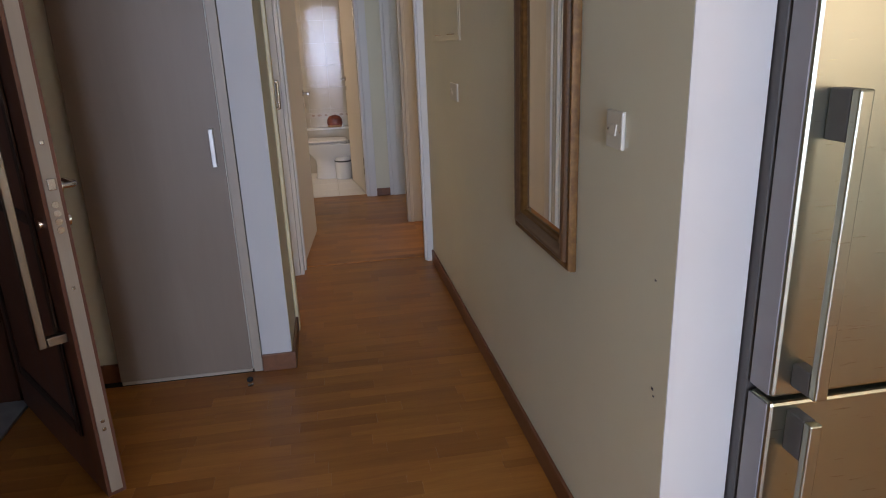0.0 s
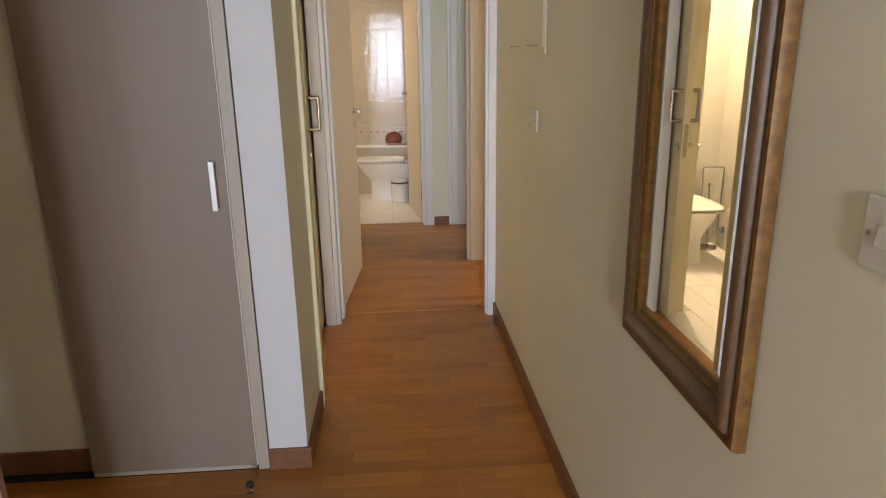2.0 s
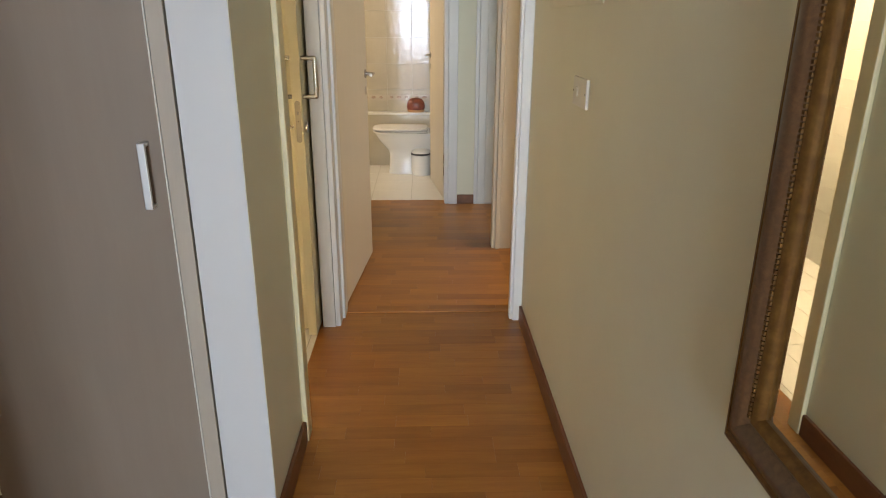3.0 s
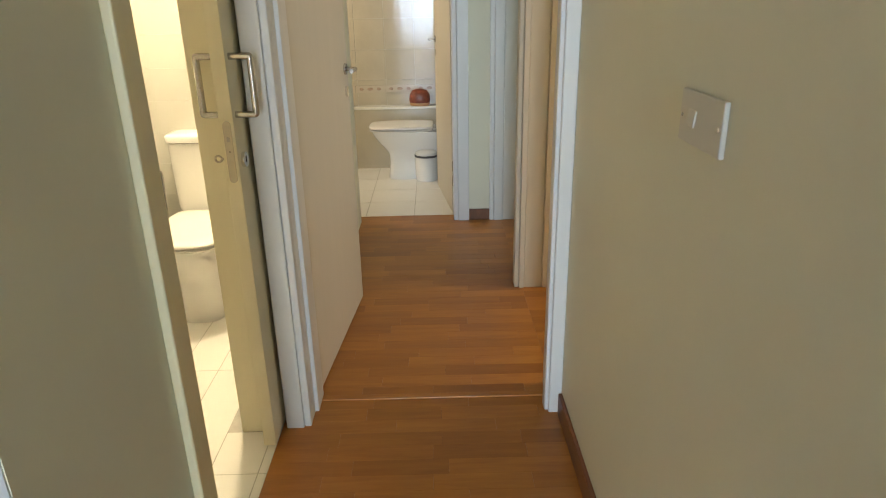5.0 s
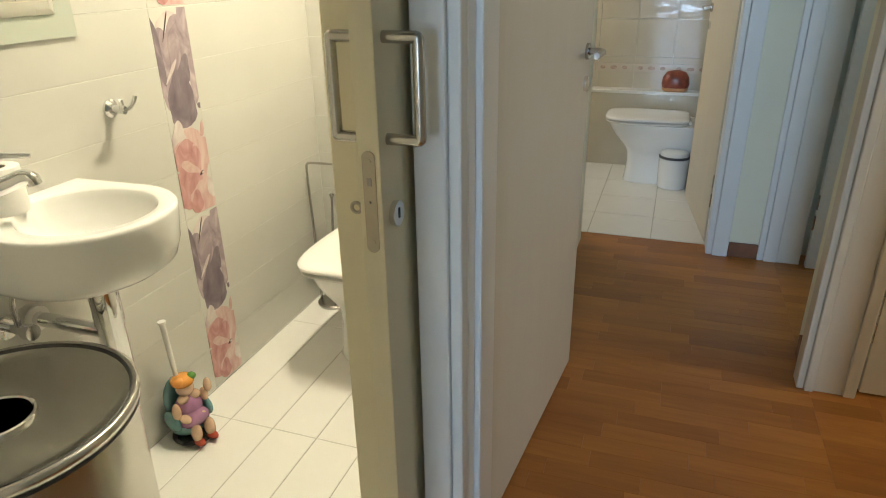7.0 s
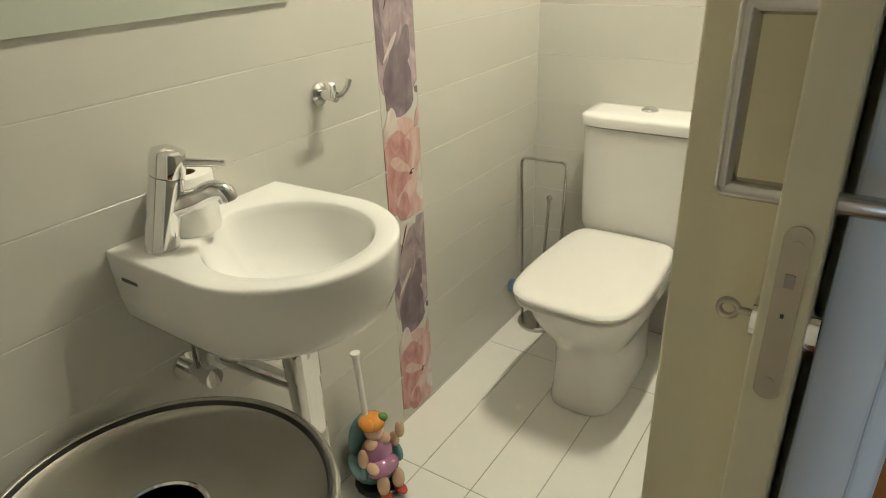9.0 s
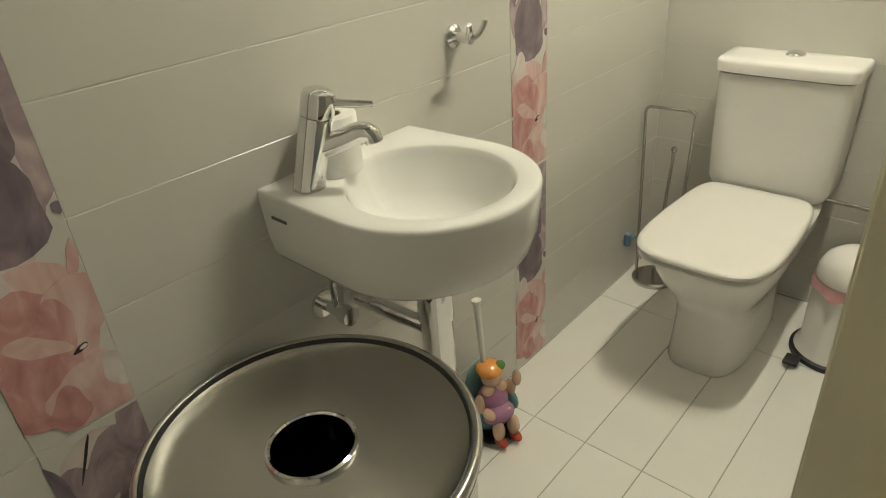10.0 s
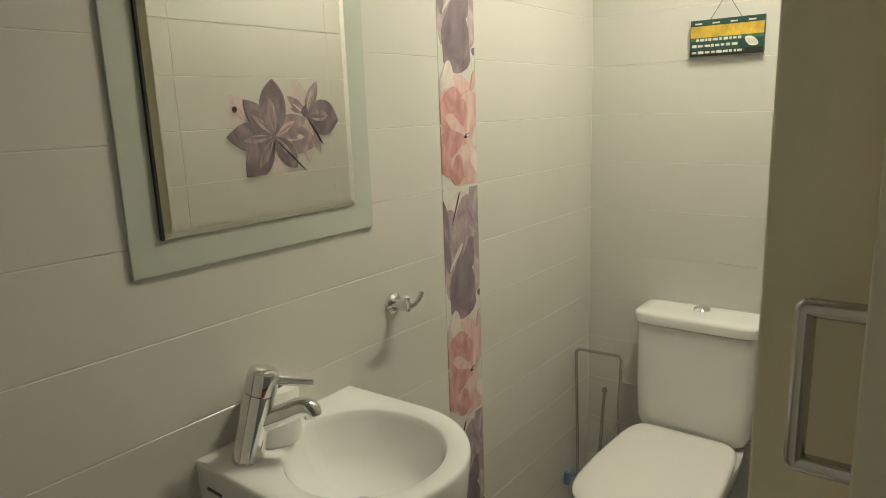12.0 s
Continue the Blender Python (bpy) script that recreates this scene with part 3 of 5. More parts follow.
def sliding_door():
    d = thing("sliding_door", (-0.315, 4.4, 0), "cream sliding door mostly pushed into its wall pocket", "door")
    leaf = part("leaf", boxes((-0.335, -0.295, 4.100, 4.41, 0.016, 2.05), bevel=0.002), M_CREAM, d)
    part("pocket_lining", boxes((-0.436, -0.338, 4.1995, 4.2145, 0.0, 2.06), bevel=0.002), M_CREAM, d, "cream lining of the wall pocket")
    bm = bmesh.new()
    pts = []
    for k in range(24):
        a = 2 * math.pi * k / 24
        pts.append((math.cos(a) * 0.0115, math.sin(a) * 0.0115))
    ring = [(px - 0.315, (1.010 + 0.076 + pz) if pz >= 0 else (1.010 - 0.076 + pz)) for px, pz in pts]
    loft(bm, [[(px, 4.1005, pz) for px, pz in ring], [(px, 4.0982, pz) for px, pz in ring]])
    plate = part("lock_plate", bm, M_PLATE, leaf, "rounded bronzed steel lock plate")
    part("latch", boxes((-0.319, -0.311, 4.0972, 4.0983, 1.040, 1.053)), M_BAR, plate)
    part("keyhole", boxes((-0.3165, -0.3135, 4.0975, 4.0983, 1.010, 1.014)), M_DARK, plate)
    for z in (1.080, 0.942):
        b = bmesh.new()
        tube(b, [(-0.315, 4.0981, z), (-0.315, 4.0970, z)], 0.005, 12)
        part("screw", b, M_PLATE, plate, soft=1)
    bow_handle(leaf, -0.335, 4.134, 1.110, 1.267, -1, M_STEEL)
    bow_handle(leaf, -0.295, 4.134, 1.110, 1.267, 1, M_STEEL)
    b = bmesh.new()
    tube(b, [(-0.295, 4.145, 0.980), (-0.285, 4.145, 0.980)], 0.022, 20)
    esc = part("escutcheon", b, M_CHROME, leaf, "round chrome escutcheon", soft=1)
    part("keyhole", boxes((-0.2855, -0.2842, 4.142, 4.148, 0.972, 0.990)), M_DARK, esc)
    b = bmesh.new()
    tube(b, [(-0.335, 4.145, 0.980), (-0.342, 4.145, 0.980)], 0.02, 20)
    part("escutcheon", b, M_CHROME, leaf, "round chrome escutcheon", soft=1)
    b = bmesh.new()
    tube(b, [(-0.342, 4.145, 0.982), (-0.357, 4.145, 0.982)], 0.004, 10)
    k = part("key", b, M_PLATE, leaf, "small steel key", soft=1)
    b = bmesh.new()
    tube(b, [(-0.365 + 0.009 * math.cos(a), 4.145, 0.982 + 0.009 * math.sin(a)) for a in [2 * math.pi * i / 16 for i in range(16)]], 0.0032, 8, closed=True)
    part("bow", b, M_PLATE, k, soft=1)


sliding_door()


def panel_leaf(name, hx, hy, fx, fy, label, hside, mat, zh=1.122, thick=0.04, group=""):
    """A plain door leaf from its hinge to its free end, with levers on both faces."""
    L = math.hypot(fx - hx, fy - hy)
    ux, uy = (fx - hx) / L, (fy - hy) / L
    nx, ny = uy, -ux
    d = thing(name, (hx, hy, 0), label, "door", group)
    bm = boxes((0, L, -thick / 2, thick / 2, 0.008, 2.04), bevel=0.002)
    bmesh.ops.transform(bm, matrix=Matrix(((ux, nx, 0, hx), (uy, ny, 0, hy), (0, 0, 1, 0), (0, 0, 0, 1))), verts=bm.verts)
    leaf = part("leaf", bm, mat, d)
    for s in (1, -1):
        px, py = hx + ux * (L - 0.06) + nx * thick / 2 * s, hy + uy * (L - 0.06) + ny * thick / 2 * s
        lever(leaf, px, py, zh, nx * s, ny * s, -ux, -uy, 0.11, M_STEEL)
        b = bmesh.new()
        tube(b, [(px, py, zh - 0.095), (px + nx * s * 0.009, py + ny * s * 0.009, zh - 0.095)], 0.023, 18)
        part("escutcheon", b, M_CHROME, leaf, "round chrome escutcheon", soft=1)
    for z in (0.2, 0.3, 1.72, 1.82):
        b = bmesh.new()
        tube(b, [(hx + nx * hside * 0.012, hy + ny * hside * 0.012, z), (hx + nx * hside * 0.012, hy + ny * hside * 0.012, z + 0.07)], 0.007, 10)
        part("hinge", b, M_STEEL, leaf, soft=1)
    return d


panel_leaf("corridor_door", -0.218, 4.445, -0.141, 5.29, "cream flush door standing open along the corridor wall", 1, M_LEAFPALE, group="corridor doors")
panel_leaf("room_door", 0.845, 5.41, 1.64, 5.40, "cream flush door opened into the side room", 1, M_LEAF, group="corridor doors")
panel_leaf("room_door", 0.82, 6.44, 1.6, 6.43, "white flush door opened into the far side room", 1, M_WHITE, group="corridor doors")
panel_leaf("bathroom_door", 0.388, 6.63, 0.292, 7.375, "white flush bathroom door opened against the wall", -1, M_LEAF, group="corridor doors")


# ---- toilet room ----
def superellipse(cx, cy, hx, hy, z, front=2.6, back=6.0, n=56):
    """A closed outline whose -y end is rounder than its +y end."""
    out = []
    for i in range(n):
        a = 2 * math.pi * i / n
        c, s = math.cos(a), math.sin(a)
        e = 2 / (front if s < 0 else back)
        out.append((cx + hx * math.copysign(abs(c) ** e, c), cy + hy * math.copysign(abs(s) ** e, s), z))
    return out


def ring_y(cx, y0, y1, hx, z, front=2.6, back=6.0):
    return superellipse(cx, (y0 + y1) / 2, hx, (y1 - y0) / 2, z, front, back)


def tapered(cx, y0, y1, hx, z, front=3.0, back=7.0, narrow=0.13):
    """Like ring_y, but drawn in towards its back end."""
    mid, half = (y0 + y1) / 2, (y1 - y0) / 2
    out = []
    for x, y, zz in ring_y(cx, y0, y1, hx, z, front, back):
        k = max(0.0, (y - mid) / half)
        out.append((cx + (x - cx) * (1 - narrow * k * k), y, zz))
    return out


def toilet(name, label, foot_back, fwd, m):
    """A close-coupled toilet with its back at y = 0, facing -y; fwd sets the bowl further from the wall; m places it."""
    t = thing(name, (0, 0, 0), label, "toilet")
    rings = []
    for front, back, hx, z, e in ((-0.552, foot_back, 0.110, 0.0, 3.4), (-0.556, foot_back, 0.112, 0.010, 3.4), (-0.550, foot_back, 0.108, 0.04, 3.4), (-0.542, foot_back, 0.105, 0.14, 3.3),
                                  (-0.546, foot_back, 0.108, 0.195, 3.2), (-0.562, -0.16, 0.119, 0.225, 3.0), (-0.592, -0.10, 0.137, 0.262, 2.9), (-0.632, -0.06, 0.154, 0.305, 2.8), (-0.664, -0.03, 0.165, 0.350, 2.8), (-0.682, -0.02, 0.171, 0.388, 2.8), (-0.684, -0.02, 0.171, 0.400, 2.8)):
        rings.append(tapered(0, front - fwd, back, hx, z, e, 5, 0.06))
    part("bowl", loft(bmesh.new(), rings), M_CERAMIC, t, "white ceramic pedestal bowl", soft=50)
    f = -fwd
    part("seat", loft(bmesh.new(), [tapered(0, f - 0.690, f - 0.188, 0.172, 0.4015, 4.0), tapered(0, f - 0.697, f - 0.184, 0.177, 0.406, 4.0), tapered(0, f - 0.697, f - 0.184, 0.177, 0.411, 4.0), tapered(0, f - 0.690, f - 0.188, 0.172, 0.4145, 4.0)]), M_SEAT, t, "white seat ring", soft=50)
    part("lid", loft(bmesh.new(), [tapered(0, f - 0.690, f - 0.182, 0.172, 0.4215, 4.0, 9), tapered(0, f - 0.701, f - 0.177, 0.180, 0.4245, 4.0, 9), tapered(0, f - 0.702, f - 0.176, 0.181, 0.433, 4.0, 9), tapered(0, f - 0.697, f - 0.179, 0.177, 0.4385, 4.0, 9), tapered(0, f - 0.686, f - 0.185, 0.169, 0.4415, 4.0, 9), tapered(0, f - 0.62, f - 0.22, 0.13, 0.4438, 3.2, 7), tapered(0, f - 0.48, f - 0.36, 0.03, 0.4445, 3.0, 7)]), M_SEAT, t, "white closed lid", soft=50)
    for sx in (-0.075, 0.075):
        b = bmesh.new()
        tube(b, [(sx - 0.02, f - 0.170, 0.412), (sx + 0.02, f - 0.170, 0.412)], 0.010, 12)
        part("hinge", b, M_SEAT, t, soft=1)
    part("tank", loft(bmesh.new(), [ring_y(0, -0.128, -0.008, 0.135, 0.4005, 5, 12), ring_y(0, -0.146, -0.005, 0.152, 0.406, 5, 12), ring_y(0, -0.156, -0.003, 0.164, 0.420, 6, 12), ring_y(0, -0.161, -0.002, 0.174, 0.445, 6, 14), ring_y(0, -0.164, -0.002, 0.178, 0.55, 6, 14), ring_y(0, -0.166, -0.002, 0.181, 0.768, 6, 14)]), M_CERAMIC, t, "white ceramic cistern", soft=50)
    part("tank_lid", loft(bmesh.new(), [ring_y(0, -0.166, -0.001, 0.181, 0.7700, 6, 14), ring_y(0, -0.174, -0.001, 0.188, 0.7735, 6, 14), ring_y(0, -0.176, -0.001, 0.190, 0.799, 6, 14), ring_y(0, -0.173, -0.002, 0.188, 0.8055, 6, 14), ring_y(0, -0.166, -0.006, 0.182, 0.8095, 6, 14), ring_y(0, -0.14, -0.02, 0.15, 0.8120, 6, 12), ring_y(0, -0.10, -0.06, 0.03, 0.8128, 5, 8)]), M_CERAMIC, t, "white cistern lid", soft=50)
    part("flush_button", lathe(bmesh.new(), [(0.026, 0.8115), (0.026, 0.8155), (0.022, 0.820), (0.012, 0.826), (0.003, 0.8275)], 0, -0.066, 24), M_CHROME, t, "chrome dome flush button", soft=1)
    t.matrix_basis = m
    return t


toilet("toilet", "white ceramic toilet with closed lid and cistern", -0.10, 0.0, pose(-0.862, 5.598, 0))
hose = bmesh.new()
tube(hose, smooth_path([(-0.715, 5.53, 0.408), (-0.69, 5.54, 0.400), (-0.60, 5.56, 0.388), (-0.50, 5.575, 0.380), (-0.47, 5.585, 0.378)]), 0.006, 10)
supply = thing("supply_hose", (-0.6, 5.68, 0.39), "braided steel water hose beside the toilet", "hose")
part("hose", hose, M_STEEL, supply, soft=1)
part("valve", tube(bmesh.new(), [(-0.475, 5.599, 0.378), (-0.475, 5.562, 0.378)], 0.016, 14), M_CHROME, supply, "chrome angle valve", soft=1)


def washbasin():
    w = thing("washbasin", (-1.1, 4.22, 0.76), "small white wall-hung washbasin with a rounded front", "washbasin")
    cx, cy = -1.064, 4.207
    x_wall, ya, yb, rad = -1.2745, 4.018, 4.394, 0.194
    arc = [(cx + rad * math.cos(t), cy + rad * math.sin(t)) for t in [math.pi * (k / 64 - 0.5) for k in range(65)]]
    top_flank = [(cx + (x_wall - cx) * k / 14, cy + rad + (yb - cy - rad) * k / 14) for k in range(1, 15)]
    wall_side = [(x_wall, yb + (ya - yb) * k / 16) for k in range(1, 17)]
    low_flank = [(x_wall + (cx - x_wall) * k / 14, ya + (cy - rad - ya) * k / 14) for k in range(1, 14)]
    line = arc + top_flank + wall_side + low_flank

    def outer(scale, z, inset=0.0):
        return [(x_wall + (x - x_wall) * scale, cy + (y - cy) * scale, z) for x, y in line]

    def bowl(rx, ry, z, dx=0.0):
        out = []
        for x, y in line:
            a = math.atan2((y - cy) / ry, (x - cx + 0.004) / rx)
            flat = 1 - 0.13 * math.exp(-((a + 2.3) / 0.85) ** 2)
            out.append((cx - 0.004 + dx + rx * flat * math.cos(a), cy + ry * flat * math.sin(a), z))
        return out

    rings = [outer(0.52, 0.742), outer(0.76, 0.745), outer(0.88, 0.754), outer(0.945, 0.773), outer(0.978, 0.81), outer(0.996, 0.87), outer(0.999, 0.888), outer(0.996, 0.893), outer(0.988, 0.8955), outer(0.972, 0.896),
             bowl(0.160, 0.154, 0.8955), bowl(0.156, 0.150, 0.892), bowl(0.152, 0.146, 0.880), bowl(0.144, 0.138, 0.855), bowl(0.122, 0.117, 0.82), bowl(0.095, 0.09, 0.797), bowl(0.05, 0.048, 0.787), bowl(0.022, 0.022, 0.785)]
    part("basin", loft(bmesh.new(), rings), M_CERAMIC, w, soft=60)
    part("maker_mark", boxes((-1.245, -1.205, 4.0165, 4.0195, 0.850, 0.855)), M_SIDE, w)
    part("drain", lathe(bmesh.new(), [(0.020, 0.7855), (0.020, 0.788), (0.016, 0.790), (0.004, 0.7905)], cx - 0.004, cy, 20), M_CHROME, w, "chrome basin drain", soft=1)
    tap = thing("mixer_tap", (-1.222, 4.088, 0.896), "chrome single-lever mixer tap on the washbasin", "tap")
    tx, ty = -1.204, 4.074
    lean = Matrix.Translation((tx, ty, 0.896)) @ Matrix.Rotation(radians(15), 4, Vector((-0.62, 0.78, 0))) @ Matrix.Translation((-tx, -ty, -0.896))

    def leaning(b):
        for v in b.verts:
            if v.co.z > 0.9:
                v.co = lean @ v.co
        return b

    part("body", leaning(lathe(bmesh.new(), [(0.028, 0.8955), (0.028, 0.899), (0.0265, 0.903), (0.0265, 1.018), (0.0255, 1.021)], tx, ty, 28)), M_CHROME, tap, soft=1)
    part("cap", leaning(lathe(bmesh.new(), [(0.0255, 1.0215), (0.0275, 1.024), (0.0275, 1.052), (0.025, 1.061), (0.014, 1.066), (0.002, 1.067)], tx, ty, 28)), M_CHROME, tap, soft=1)
    d = Vector((0.78, 0.62, 0)).normalized()
    p = Vector((tx, ty, 0))
    b = bmesh.new()
    tube(b, smooth_path([p + d * 0.015 + Vector((0, 0, 0.972)), p + d * 0.045 + Vector((0, 0, 0.990)), p + d * 0.070 + Vector((0, 0, 1.008)), p + d * 0.087 + Vector((0, 0, 1.009)), p + d * 0.095 + Vector((0, 0, 0.998))], 5), [0.0195 - 0.0002 * k for k in range(21)], 16)
    part("spout", leaning(b), M_CHROME, tap, soft=1)
    b = bmesh.new()
    tube(b, [p + d * 0.018 + Vector((0, 0, 1.046)), p + d * 0.06 + Vector((0, 0, 1.053)), p + d * 0.084 + Vector((0, 0, 1.058))], [0.0075, 0.0068, 0.005], 12)
    part("lever", leaning(b), M_CHROME, tap, soft=1)
    roll = thing("toilet_roll", (-1.226, 4.165, 0.896), "white toilet paper roll standing on the washbasin", "toilet roll")
    rx, ry = -1.222, 4.152
    part("paper", lathe(bmesh.new(), [(0.020, 0.8962), (0.044, 0.8962), (0.0455, 0.899), (0.0455, 0.994), (0.044, 0.997), (0.020, 0.997), (0.020, 0.8962)], rx, ry, 32, False, False), M_PAPER, roll, soft=1)
    part("core", lathe(bmesh.new(), [(0.0198, 0.8962), (0.0198, 0.996), (0.0185, 0.996), (0.0185, 0.8962)], rx, ry, 24, False, False), tinted("cardboard", (0.35, 0.26, 0.17), 0.9), roll, "cardboard core", soft=1)
    # waste and supply below
    trap = thing("basin_trap", (-1.075, 4.2, 0.55), "chrome bottle trap under the washbasin", "trap")
    part("tube", lathe(bmesh.new(), [(0.018, 0.743), (0.034, 0.741), (0.034, 0.62), (0.031, 0.615), (0.031, 0.50), (0.026, 0.49)], -1.075, 4.20, 24), M_CHROME, trap, soft=1)
    part("cup", lathe(bmesh.new(), [(0.027, 0.4895), (0.030, 0.485), (0.030, 0.41), (0.02, 0.40)], -1.075, 4.20, 24), M_SEAT, trap, "white plastic cup", soft=1)
    b = bmesh.new()
    tube(b, rounded([(-1.10, 4.195, 0.595), (-1.20, 4.175, 0.610), (-1.2735, 4.172, 0.610)], 0.03), 0.018, 14)
    part("outlet", b, M_CHROME, trap, "chrome outlet pipe", soft=1)
    b = bmesh.new()
    tube(b, [(-1.2742, 4.172, 0.61), (-1.268, 4.172, 0.61)], 0.032, 24)
    part("rosette", b, M_SEAT, trap, "white wall rosette", soft=1)
    valve = thing("angle_valve", (-1.27, 4.10, 0.62), "chrome angle valve with supply pipe under the washbasin", "valve")
    b = bmesh.new()
    tube(b, [(-1.2742, 4.105, 0.62), (-1.268, 4.105, 0.62)], 0.028, 24)
    part("rosette", b, M_CHROME, valve, soft=1)
    b = bmesh.new()
    tube(b, [(-1.268, 4.105, 0.62), (-1.215, 4.105, 0.62)], 0.012, 14)
    part("body", b, M_CHROME, valve, soft=1)
    b = bmesh.new()
    tube(b, [(-1.213, 4.105, 0.62), (-1.19, 4.105, 0.62)], 0.019, 12)
    part("knob", b, M_CHROME, valve, "dark chrome knob", soft=1)
    b = bmesh.new()
    tube(b, rounded([(-1.232, 4.105, 0.628), (-1.232, 4.105, 0.69), (-1.20, 4.115, 0.752)], 0.02), 0.007, 10)
    part("pipe", b, M_CHROME, valve, soft=1)
    for ob in (w, tap, roll, trap, valve):
        ob.location.z -= 0.014
    trap.location.x += 0.014


washbasin()


def wall_hook():
    h = thing("wall_hook", (-1.275, 4.541, 1.03), "chrome double robe hook on the tiles", "hook")
    b = bmesh.new()
    tube(b, [(-1.2748, 4.541, 1.028), (-1.268, 4.541, 1.028), (-1.262, 4.541, 1.028)], [0.024, 0.024, 0.017], 24)
    part("rose", b, M_CHROME, h, soft=1)
    b = bmesh.new()
    tube(b, [(-1.262, 4.541, 1.028), (-1.225, 4.541, 1.026)], 0.011, 16)
    part("stem", b, M_CHROME, h, soft=1)
    for s in (-1, 1):
        b = bmesh.new()
        tube(b, smooth_path([(-1.232, 4.541, 1.026), (-1.222, 4.541 + 0.012 * s, 1.029), (-1.212, 4.541 + 0.020 * s, 1.044), (-1.208, 4.541 + 0.026 * s, 1.060)]), 0.0062, 12)
        part("prong", b, M_CHROME, h, soft=1)


wall_hook()


def frame_x(y0, y1, z0, z1, profile, x_wall):
    """A mitred frame on a wall facing +x."""
    bm = bmesh.new()
    loft(bm, [[(x_wall + out, y0 + i, z0 + i), (x_wall + out, y1 - i, z0 + i), (x_wall + out, y1 - i, z1 - i), (x_wall + out, y0 + i, z1 - i)] for i, out in profile], True, False, False)
    return bm


def toilet_mirror():
    y0, y1, z0, z1, xw = 3.951, 4.486, 1.217, 1.96, -1.2745
    m = thing("bathroom_mirror", (xw, 4.21, 1.6), "clear mirror on a wider pale frosted glass border", "mirror")
    part("border", boxes((xw, xw + 0.006, y0, y1, z0, z1), bevel=0.001), M_FROST, m, "pale frosted glass border")
    i = 0.055
    bv = 0.014
    g = part("glass", boxes((xw + 0.0062, xw + 0.013, y0 + i + bv, y1 - i - bv, z0 + i + bv, z1 - i - bv)), M_MIRROR, m, "clear mirror glass")
    # thin near-black strip along one side of the glass only
    part("spacer", boxes((xw + 0.0061, xw + 0.0128, y0 + i - 0.005, y0 + i - 0.0005, z0 + i, z1 - i)), M_DARK, m, "dark edge of the raised glass")
    part("bevel", frame_x(y0, y1, z0, z1, [(i, 0.0062), (i, 0.0105), (i + bv, 0.013)], xw), M_MIRROR, g)


toilet_mirror()


def swing_bin():
    x, y, z, r = -1.006, 3.857, 0.63, 0.252
    b = thing("waste_bin", (x, y, 0), "large round steel bin with a dished top and hole", "bin")
    part("body", lathe(bmesh.new(), [(0.232, 0.02), (0.234, 0.03), (0.243, 0.585), (0.243, 0.60)], x, y, 64, True, False), M_BINSTEEL, b, soft=1)
    part("base_ring", lathe(bmesh.new(), [(0.225, 0.0), (0.238, 0.002), (0.239, 0.018), (0.232, 0.0195)], x, y, 64), M_RUBBER, b, "black rubber base ring", soft=1)
    part("gasket", lathe(bmesh.new(), [(0.244, 0.598), (0.2505, 0.600), (0.2515, 0.606), (0.244, 0.612)], x, y, 64, False, False), M_RUBBER, b, "black gasket under the rim", soft=1)
    top = part("top", lathe(bmesh.new(), [(0.244, 0.607), (r, 0.610), (r + 0.002, 0.62), (r, z), (r - 0.006, z + 0.003), (r - 0.012, z), (r - 0.017, 0.624), (0.20, 0.618), (0.14, 0.614), (0.075, 0.611), (0.070, 0.6105)], x, y, 72, False, False), M_BINSTEEL, b, "dished polished steel top", soft=60)
    part("rim_gasket", lathe(bmesh.new(), [(r - 0.0115, z + 0.0004), (r - 0.0135, z + 0.0012), (r - 0.0165, 0.6262), (r - 0.0175, 0.6242)], x, y, 72, False, False), M_RUBBER, top, "black line inside the rim", soft=1)
    part("hole_rim", lathe(bmesh.new(), [(0.070, 0.6105), (0.069, 0.617), (0.065, 0.619), (0.062, 0.616), (0.062, 0.56)], x, y, 48, False, False), M_CHROME, top, "bright rolled rim of the hole", soft=1)
    # the shade below the hole is put into this shell's colour
    part("liner", lathe(bmesh.new(), [(0.20, 0.03), (0.215, 0.10), (0.215, 0.56), (0.0625, 0.562)], x, y, 48, True, False), M_DARK, b, "near-black shell that paints the shade inside the bin", soft=1)
    b.scale.z = 0.968


swing_bin()


def roll_stand():
    s = thing("toilet_roll_stand", (-1.19, 5.50, 0), "steel wire stand with a brush beside the toilet", "stand")
    part("base", lathe(bmesh.new(), [(0.072, 0.0), (0.074, 0.004), (0.074, 0.012), (0.068, 0.018), (0.02, 0.021)], -1.175, 5.405, 36), M_STEEL, s, "round steel base", soft=1)
    b = bmesh.new()
    tube(b, rounded([(-1.240, 5.405, 0.010), (-1.257, 5.412, 0.645), (-1.092, 5.412, 0.650), (-1.110, 5.405, 0.010)], 0.022, 6), 0.0052, 10)
    part("loop", b, M_STEEL, s, "bent steel wire loop", soft=1)
    b = bmesh.new()
    tube(b, [(-1.175, 5.405, 0.02), (-1.150, 5.41, 0.505)], 0.0055, 10)
    st = part("rod", b, M_STEEL, s, soft=1)
    b = bmesh.new()
    bmesh.ops.create_uvsphere(b, u_segments=16, v_segments=10, radius=0.0105, matrix=Matrix.Translation((-1.1495, 5.41, 0.513)))
    part("knob", b, M_STEEL, st, soft=1)
    M_BLUE = tinted("blue_plastic", (0.16, 0.27, 0.42), 0.35)
    part("clip", boxes((-1.273, -1.250, 5.35, 5.372, 0.135, 0.185), bevel=0.006), M_BLUE, s, "small pale blue plastic clip")
    b = bmesh.new()
    tube(b, [(-1.258, 5.372, 0.16), (-1.246, 5.404, 0.16)], 0.004, 8)
    part("clip_arm", b, M_BLUE, s, soft=1)
    s.location.y += 0.045
    s.scale.z = 0.975


roll_stand()


